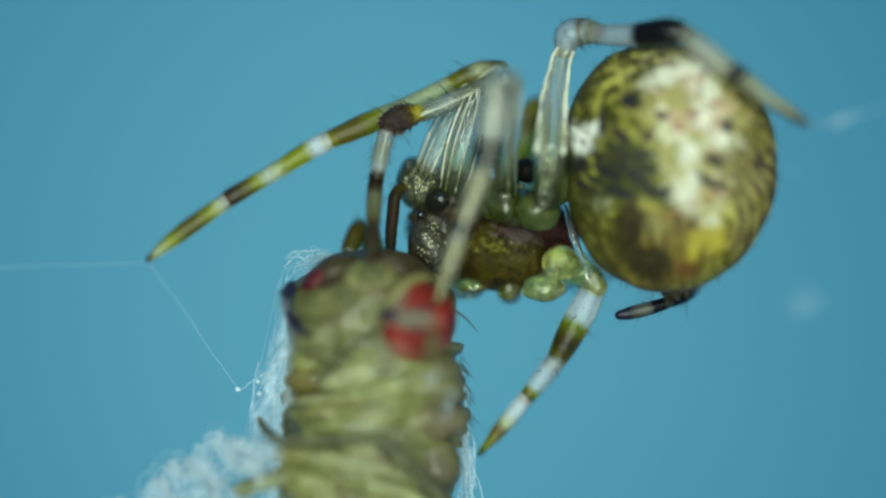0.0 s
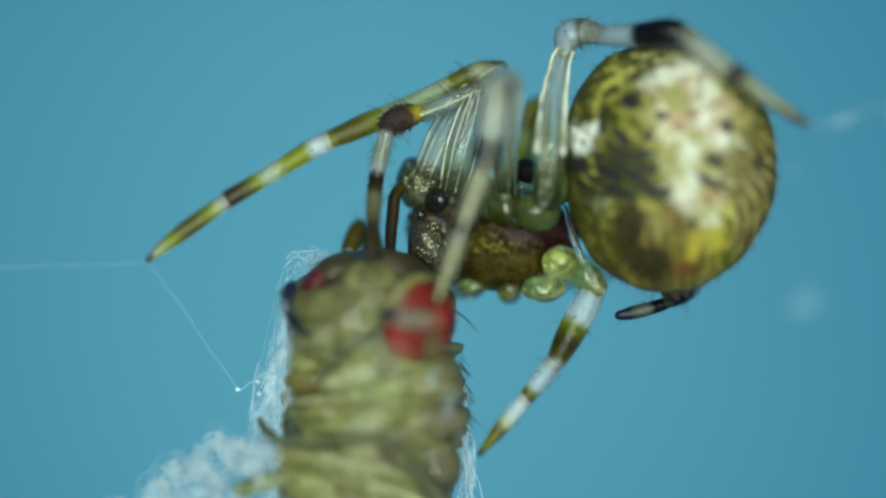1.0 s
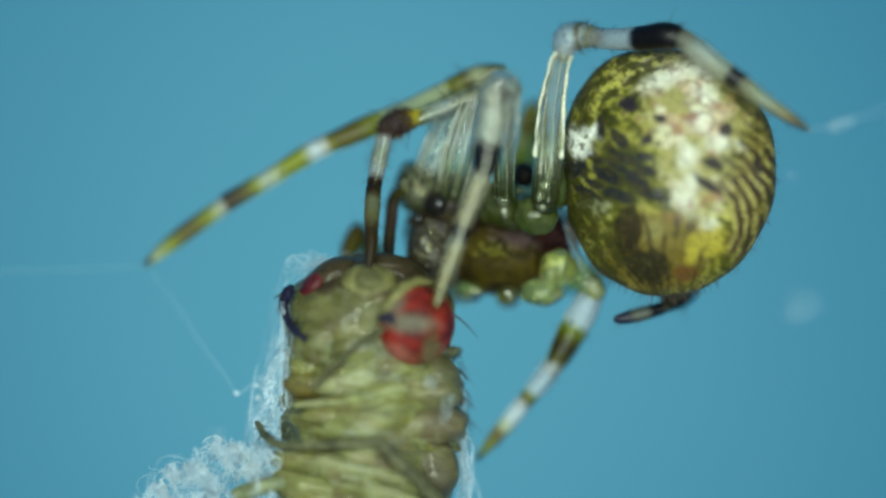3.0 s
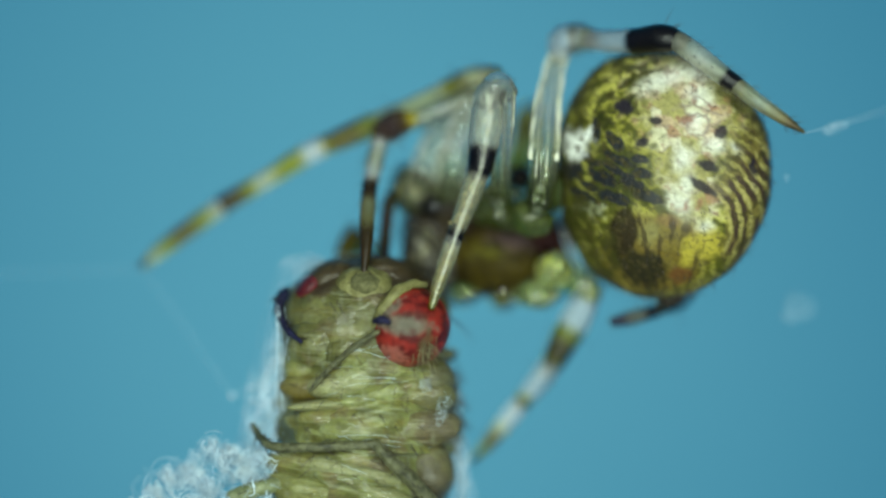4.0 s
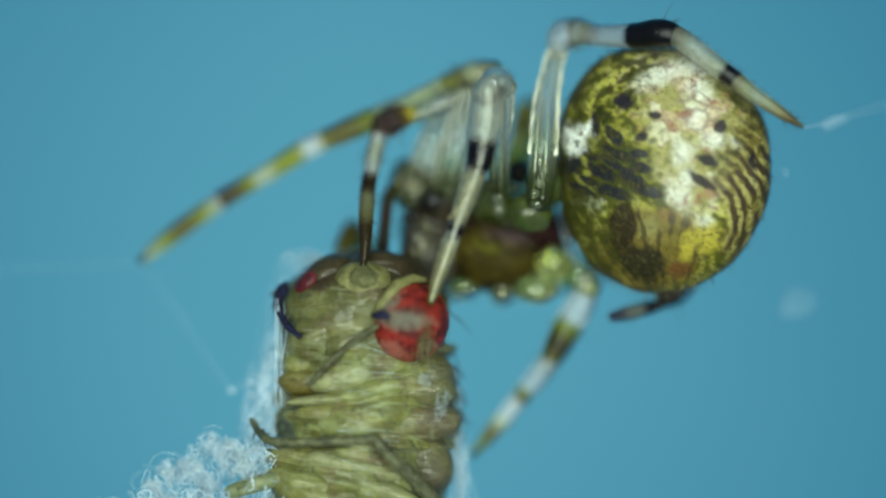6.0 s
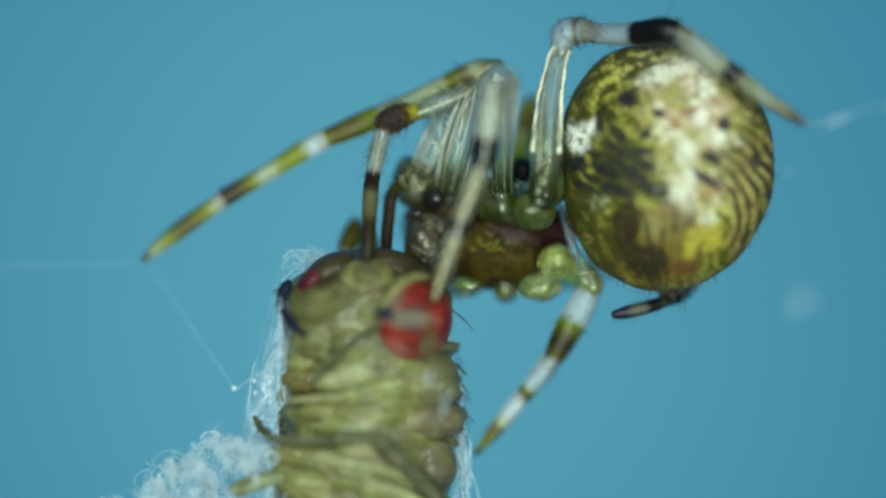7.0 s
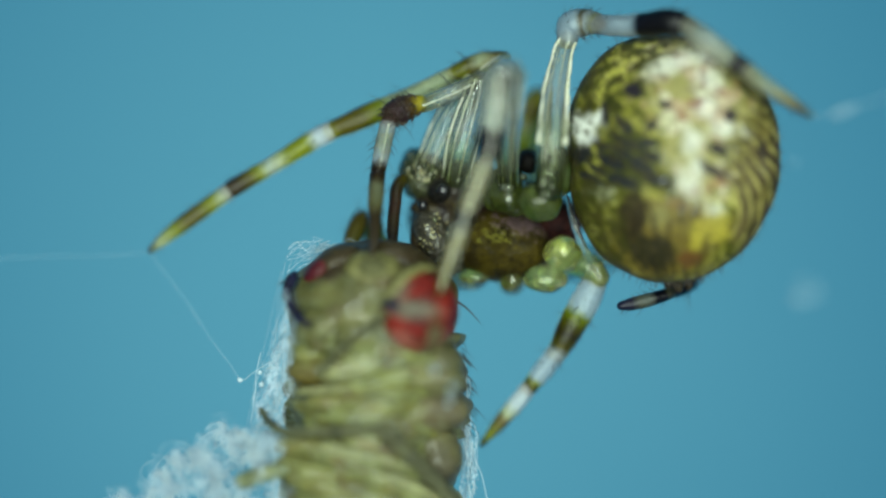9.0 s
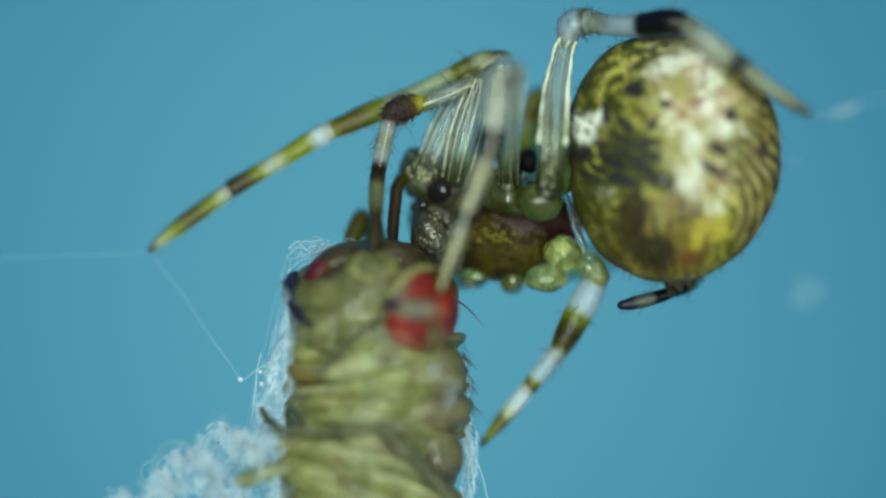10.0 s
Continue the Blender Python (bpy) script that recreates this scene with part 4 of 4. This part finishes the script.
def trunk(name, y0, y1, cx, label, seed):
    verts, faces, uvs = [], [], []
    rows_, cols_ = int((y1 - y0) / 2.4), 170
    for i in range(rows_ + 1):
        y = y0 + (y1 - y0) * i / rows_
        end = min(1.0, math.sqrt(max(0.0, 1 - ((abs(2 * i / rows_ - 1) - 0.9) / 0.1) ** 2))) if abs(2 * i / rows_ - 1) > 0.9 else 1.0
        for k in range(cols_):
            a = 2 * math.pi * k / cols_
            ripple = 26 * noise.noise(Vector((math.cos(a) * 1.8, math.sin(a) * 1.8, y / 90 + seed)))
            w = body_shape(y, 160 * math.cos(a), ripple) * max(end, 0.02)
            g = 1 + 0.06 * noise.noise(Vector((math.cos(a) * 2.4, math.sin(a) * 2.4, y / 60 + seed))) + 0.022 * noise.noise(Vector((math.cos(a) * 4, math.sin(a) * 4, y / 18 + seed))) \
                + 0.006 * noise.noise(Vector((math.cos(a) * 9, math.sin(a) * 9, y / 7 + seed)))
            verts.append(at(cx + w * g * math.cos(a), y, -15 + w * 0.9 * g * math.sin(a)))
            uvs.append((i / rows_, k / cols_))
    for i in range(rows_):
        for k in range(cols_):
            k2 = (k + 1) % cols_
            faces.append((i * cols_ + k, i * cols_ + k2, (i + 1) * cols_ + k2, (i + 1) * cols_ + k))
    faces.append(tuple(range(cols_ - 1, -1, -1)))
    n = rows_ * cols_
    faces.append(tuple(range(n, n + cols_)))
    return make(name, verts, faces, M_FLYSKIN, fly, label, uvs, [straw(p, seed * 50) for p in verts])


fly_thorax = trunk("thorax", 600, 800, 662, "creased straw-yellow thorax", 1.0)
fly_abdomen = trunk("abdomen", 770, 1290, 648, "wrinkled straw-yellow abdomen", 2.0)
GOLD, CREAM, TAN, PINK = (0.115, 0.085, 0.013), (0.29, 0.295, 0.15), (0.15, 0.145, 0.045), (0.125, 0.095, 0.055)
for x, y, d, rx, ry, rd, tr, tone, share, owner in (
        (562, 676, -80, 58, 30, 48, -6, GOLD, 0.65, fly_thorax), (636, 662, -112, 84, 32, 44, 13, CREAM, 0.6, fly_thorax), (738, 680, -94, 84, 44, 52, -8, TAN, 0.4, fly_thorax),
        (626, 732, -98, 112, 36, 52, 2, TAN, 0.4, fly_thorax), (732, 742, -96, 100, 40, 52, -3, PINK, 0.45, fly_thorax), (612, 704, -120, 92, 12, 36, 4, CREAM, 0.65, fly_thorax),
        (560, 810, -90, 80, 32, 52, -4, TAN, 0.4, fly_abdomen), (632, 822, -110, 106, 22, 46, -13, CREAM, 0.65, fly_abdomen), (572, 860, -98, 92, 30, 50, -16, TAN, 0.4, fly_abdomen),
        (672, 858, -117, 116, 19, 42, -22, CREAM, 0.6, fly_abdomen), (612, 900, -106, 130, 32, 50, -22, TAN, 0.4, fly_abdomen), (762, 822, -66, 54, 62, 50, 10, (0.085, 0.07, 0.035), 0.7, fly_abdomen)):
    v, f, u = globe(x, y, d, rx, ry, rd, tr, 60, 90, None, 0.1, 38, x, 0.004)
    make("skin_fold", v, f, M_FLYSKIN, owner, "", u, [blend(straw(p, x), tone, share) for p in v])


def fly_limb(name, label, pts, m, count=14, length=15, seed=0, edges=False):
    """A limb of the fly; with edges, dark lines are added along its sides."""
    r = random.Random(seed)
    v, f, u = tube(gp(pts), 12, 7, rough=0.1, seed=seed, grain=14)
    p = make(name, v, f, m, fly, label, u)
    hairs = bristles_on(r, pts, count, length, 0.9, 1.2)
    for side in (-0.8, 0.8) if edges else ():
        line = []
        for i, (x, y, d, rad) in enumerate(pts):
            (xa, ya), (xb, yb) = pts[max(i - 1, 0)][:2], pts[min(i + 1, len(pts) - 1)][:2]
            ln = math.hypot(xb - xa, yb - ya) or 1
            line.append((x - side * (yb - ya) / ln * rad, y + side * (xb - xa) / ln * rad, d - rad * 0.4, rad * 0.17))
        v, f, u = tube(gp(line), 8, 10, rough=0.5, seed=seed + side, grain=9)
        make("leg_edge", v, f, M_FLYLEG, p, "dark line along the leg's edge", u)
    v, f = joined(hairs)
    make("bristles", v, f, M_HAIR, p, "thin dark bristles")


fly_limb("leg", "grey-brown leg folded across the trunk", [(458, 742, -70, 5), (474, 766, -110, 7), (500, 780, -142, 8), (590, 780, -164, 8), (676, 776, -168, 8)], M_FLYLEG_PALE, 40, 16, 21, True)
fly_limb("leg", "grey-brown leg running down the trunk", [(676, 776, -168, 9), (700, 802, -168, 11), (745, 846, -152, 13), (800, 905, -116, 13)], M_FLYLEG_PALE, 40, 16, 22, True)
fly_limb("leg", "thin leg folded below the head", [(560, 680, -146, 4), (596, 640, -160, 5), (640, 602, -170, 5), (680, 576, -178, 4)], M_FLYLEG_PALE, 34, 14, 23, True)
fly_limb("leg", "blue-black curled foot", [(517, 502, -58, 6), (511, 513, -72, 10), (504, 532, -88, 8), (510, 556, -108, 7), (524, 578, -128, 6), (544, 594, -150, 3)], M_FLYBLUE, 70, 12, 24)
fly_limb("leg", "olive leg stub in the silk", [(424, 868, -120, 14), (470, 854, -128, 15), (530, 840, -110, 12)], mottled("stub_cuticle", [(0.3, (0.16, 0.19, 0.07)), (0.7, (0.42, 0.46, 0.24))], 16, 0.3, trans=0.5, bump=4, bump_size=8), 10, 15, 25)
fly_limb("claw", "blue-black claw on the red eye", [(674, 557, -180, 5), (686, 555, -190, 8), (699, 558, -197, 5)], M_FLYBLUE, 8, 8, 27)
v, f = bristle(at(803, 548, -30), at(842, 570, -22) - at(803, 548, -30), 54 * U, 2.3 * U, at(0, 18) - at(0, 0))
make("arista", v, f, M_HAIR, head, "thin dark feeler")
r2 = random.Random(31)
spikes = []
for _ in range(70):
    y = r2.uniform(610, 780)
    a = r2.uniform(-1.1, 0.5)
    w = body_shape(y)
    p = at(662 + w * math.cos(a), y, -15 + w * 0.9 * math.sin(a))
    spikes.append(bristle(p, Vector((math.cos(a), math.sin(a) * 0.4, -0.6)), r2.uniform(14, 34) * U, 1.1 * U, Vector((0, 0, -9 * U))))
for _ in range(40):
    x, y = r2.uniform(540, 780), r2.uniform(560, 860)
    spikes.append(bristle(at(x, y, -168), Vector((r2.uniform(-1, 1), -0.25, -r2.random())), r2.uniform(16, 36) * U, 0.9 * U, Vector((0, 0, -6 * U))))
for _ in range(90):
    x, y = r2.uniform(520, 790), r2.uniform(500, 870)
    if blot(x, y, 735, 567, 80, 80) > 0:
        continue
    spikes.append(bristle(at(x, y, -172 - r2.uniform(0, 12)), Vector((r2.uniform(-1, 1), -0.1, r2.uniform(-1, 0.4))), r2.uniform(10, 24) * U, 0.55 * U, Vector((0, 0, -4 * U))))
for x, y, dx, dy in ((594, 524, 22, 30), (606, 520, 20, 34), (612, 534, 14, 28), (600, 548, 12, 20), (640, 618, 16, 22), (648, 640, 20, 8), (520, 668, 24, 6), (700, 668, -30, 16),
                     (560, 800, -24, 22), (586, 796, 14, 10), (548, 745, 20, 18), (720, 702, 16, 24), (742, 640, 6, 30), (760, 648, 10, 28), (772, 668, 8, 26), (620, 842, 20, 12)):
    p = at(x, y, -182)
    spikes.append(bristle(p, at(x + dx, y + dy, -190) - p, math.hypot(dx, dy) * U, 1.2 * U, Vector((2 * U, 0, -2 * U))))
v, f = joined(spikes)
make("bristles", v, f, M_HAIR, fly, "thin dark bristles over the trunk")

# ---- silk ----
def strand(rng_, a, b, r, sag, wander, n=4, sides=5):
    pts = []
    for i in range(n + 1):
        t = i / n
        x, y, d = (p + (q - p) * t for p, q in zip(a, b))
        e = 4 * t * (1 - t)
        pts.append((at(x + rng_.gauss(0, wander) * (e > 0), y + sag * e + rng_.gauss(0, wander) * (e > 0), d + rng_.gauss(0, wander) * (e > 0)), r * U))
    v, f, _ = tube(pts, sides, 4, cap=False)
    return v, f


r3 = random.Random(77)
web, knots = [], []
while len(knots) < 210:
    x, y = r3.uniform(-40, 500), r3.uniform(765, 1150)
    if y > 770 + max(0, 385 - x) * 0.7 + max(0, x - 400) * 0.25 and (y < 920 or len(knots) > 130):
        knots.append((x, y, r3.gauss(-92, 28)))
for i, p in enumerate(knots):
    near = sorted(knots, key=lambda q: (q[0] - p[0]) ** 2 + (q[1] - p[1]) ** 2 + (q[2] - p[2]) ** 2 * 0.3)[1:6]
    for q in near:
        for _ in range(1 if r3.random() < 0.5 else 2):
            a, b = [tuple(c + r3.gauss(0, 5) for c in w) for w in (p, q)]
            web.append(strand(r3, a, b, r3.choice((0.25, 0.35, 0.5, 0.8, 1.1)), r3.gauss(0, 9), 4))
for _ in range(380):
    p = r3.choice(knots)
    a = r3.uniform(0, 6.28)
    ln = r3.uniform(14, 40)
    web.append(strand(r3, p, (p[0] + ln * math.cos(a), max(p[1] + ln * math.sin(a), 764), p[2] + r3.gauss(0, 15)), r3.choice((0.2, 0.3, 0.4)), 0, 7))
for _ in range(130):
    p, ra, a0, span = r3.choice(knots), r3.uniform(12, 34), r3.uniform(0, 6.28), r3.uniform(1.0, 2.8)
    sq, rr = r3.uniform(0.5, 1.0), r3.choice((0.4, 0.6, 0.9)) * U
    pts = [(at(p[0] + ra * math.cos(a0 + span * k / 7), p[1] + ra * sq * math.sin(a0 + span * k / 7), p[2] + ra * 0.4 * math.sin(a0 + k)), rr) for k in range(8)]
    web.append(tube(pts, 5, 3, cap=False)[:2])
v, f = joined(web)
tangle = make("silk_tangle", v, f, M_SILK, None, smooth=True)
tagged(tangle, "loose white woolly silk beside the wrapped fly", "silk", kind="stuff")
web = []
for _ in range(24):
    x0 = r3.uniform(465, 515)
    web.append(strand(r3, (x0 + 25, r3.uniform(470, 620), r3.uniform(-30, 40)), (x0 - 36 + r3.gauss(0, 8), r3.uniform(690, 900), r3.uniform(-40, 40)), r3.uniform(0.15, 0.36), -4, 8))
for _ in range(26):
    web.append(strand(r3, (810 + r3.gauss(0, 6), r3.uniform(640, 760), r3.uniform(-40, 10)), (832 + r3.gauss(0, 12), r3.uniform(800, 930), r3.uniform(-40, 10)), r3.uniform(0.3, 0.7), 0, 5))
for _ in range(22):
    web.append(strand(r3, (r3.uniform(500, 560), r3.uniform(458, 500), r3.uniform(-40, 20)), (r3.uniform(545, 640), r3.uniform(440, 462), r3.uniform(-60, 20)), r3.uniform(0.3, 0.8), -5, 6))
for pts_ in (((524, 560, -30), (498, 620, -10), (482, 690, 0), (464, 770, 0), (462, 860, 0)), ((545, 600, -90), (500, 640, -70), (492, 700, -60), (470, 780, -60), (480, 880, -50)),
             ((800, 720, -30), (815, 760, -10), (820, 800, -10), (826, 850, -10), (822, 930, 0))):
    spread = 4.2 if pts_[0][0] < 700 else 2.0
    rows_ = []
    for i in range(41):
        t = i / 40 * (len(pts_) - 1)
        k = min(int(t), len(pts_) - 2)
        x, y, d = (p + (q - p) * (t - k) for p, q in zip(pts_[k], pts_[k + 1]))
        rows_.append([at(x + (c - 6) * spread + 4 * math.sin(i * 0.7 + c), y + 3 * math.sin(c * 1.3 + i), d + 12 * math.sin(c * 0.6 + i * 0.35)) for c in range(13)])
    vv = [p for row in rows_ for p in row]
    n_ = len(vv)
    vv += [p + Vector((0, 1.2 * U, 0)) for p in vv]
    ff = []
    for i in range(40):
        for c in range(12):
            a_ = i * 13 + c
            ff += [(a_, a_ + 1, a_ + 14, a_ + 13), (a_ + n_, a_ + 13 + n_, a_ + 14 + n_, a_ + 1 + n_)]
    veil = make("silk_veil", vv, ff, M_VEIL, None)
    tagged(veil, "thin hazy veil of white silk at the fly's side", "silk", "silk veils")
for _ in range(9):
    x0 = r3.uniform(502, 516)
    web.append(strand(r3, (x0 + r3.gauss(0, 3), r3.uniform(520, 560), -112), (x0 + r3.gauss(0, 5), r3.uniform(660, 730), -96), r3.uniform(0.25, 0.6), 0, 2))
for _ in range(46):
    y0 = r3.uniform(600, 900)
    x0, x1 = r3.uniform(505, 640), r3.uniform(640, 815)
    y1 = y0 + r3.gauss(0, 16) + (0.3 * (x1 - x0) if y0 > 800 else 0)
    web.append(strand(r3, (x0, y0, -176 + 0.0052 * (x0 - 660) ** 2), (x1, y1, -176 + 0.0052 * (x1 - 660) ** 2), r3.choice((0.15, 0.2, 0.28)), r3.gauss(0, 6), 2.5))
for _ in range(26):
    x0 = r3.choice((r3.uniform(496, 520), r3.uniform(752, 806)))
    y0 = r3.uniform(560, 700)
    web.append(strand(r3, (x0, y0, -165 + 0.0052 * (x0 - 660) ** 2), (x0 + r3.gauss(0, 9), y0 + r3.uniform(50, 150), -165 + 0.0052 * (x0 - 660) ** 2), r3.choice((0.2, 0.28, 0.45)), 0, 3))
v, f = joined(web)
wrap = make("silk_wrapping", v, f, M_SILK, None)
tagged(wrap, "thin white silk strands wound round the fly", "silk", kind="stuff")
for a, b, r, lab in (((262, 462, 78), (422, 690, 0), 0.22, "single silk thread from the foot to a knot"), ((-300, 492, 90), (262, 464, 78), 0.2, "single silk thread stretched level from the foot"),
                     ((422, 690, 0), (470, 660, -20), 0.5, "short silk thread at the wrapped fly"), ((438, 768, -20), (458, 640, -20), 0.6, "long silk strand beside the fly"),
                     ((1430, 225, -170), (1600, 180, -330), 0.5, "single silk thread from the hind foot")):
    v, f = strand(r3, a, b, r, 0, 1.5, 6, 6)
    t_ = make("silk_thread", v, f, M_SILK, None)
    tagged(t_, lab, "silk thread", "silk threads")
# the last two, at the fly's side, also stand for glints on its silk
for x, y, d, rx, ry, tilt in ((1426, 532, -330, 30, 22, -40), (1402, 303, -230, 5, 5, 0), (1492, 214, -240, 25, 7, -18), (796, 712, -140, 9, 22, 20), (765, 672, -158, 12, 9, 30)):
    fluff = []
    for _ in range(10 if rx < 8 else 24):
        a, b = r3.uniform(0, 6.28), r3.uniform(0, 6.28)
        c_, s_ = math.cos(radians(tilt)), math.sin(radians(tilt))
        p, q = [(x + rx * math.cos(w) * c_ - ry * math.sin(w) * s_, y + rx * math.cos(w) * s_ + ry * math.sin(w) * c_, d + r3.gauss(0, ry * 0.6)) for w in (a, b)]
        fluff.append(strand(r3, p, q, 0.13, 0, ry * 0.3))
    v, f = joined(fluff)
    t_ = make("silk_tuft", v, f, M_SILK, None)
    tagged(t_, "small loose tuft of pale silk", "silk tuft", "silk tufts")
for x, y, d, r in ((421, 689, 0, 4.5), (456, 676, -15, 4), (459, 697, -18, 5)):
    v, f, _ = globe(x, y, d, r, r * 0.9, r, 0, 10, 14, None, 0.3, 5, x)
    t_ = make("silk_knot", v, f, M_SILK, None)
    tagged(t_, "tiny white knot of silk on a thread", "silk knot", "silk knots")


def motions():
    """The abdomen tips slowly upwards on its waist as the spider feeds."""
    c = at(1189, 298, -54) - spider.location
    rows = []
    for t, tip, turn, aside in ((0.0, 0, 0, 0), (1.0, -0.12, 0.05, 0), (2.5, -0.95, 0.35, 0.3), (4.0, -1.25, 0.35, 0.8), (5.5, -1.55, 0.35, 1.0), (7.0, -1.7, 0.5, 1.2), (8.5, -1.85, 0.65, 1.5), (10.0, -2.1, 0.65, 1.9)):
        rows.append((t, pose(c.x + aside * U, c.y, c.z, tip, 0, turn) @ Matrix.Translation(-c)))
    walk(abdomen, rows)


motions()
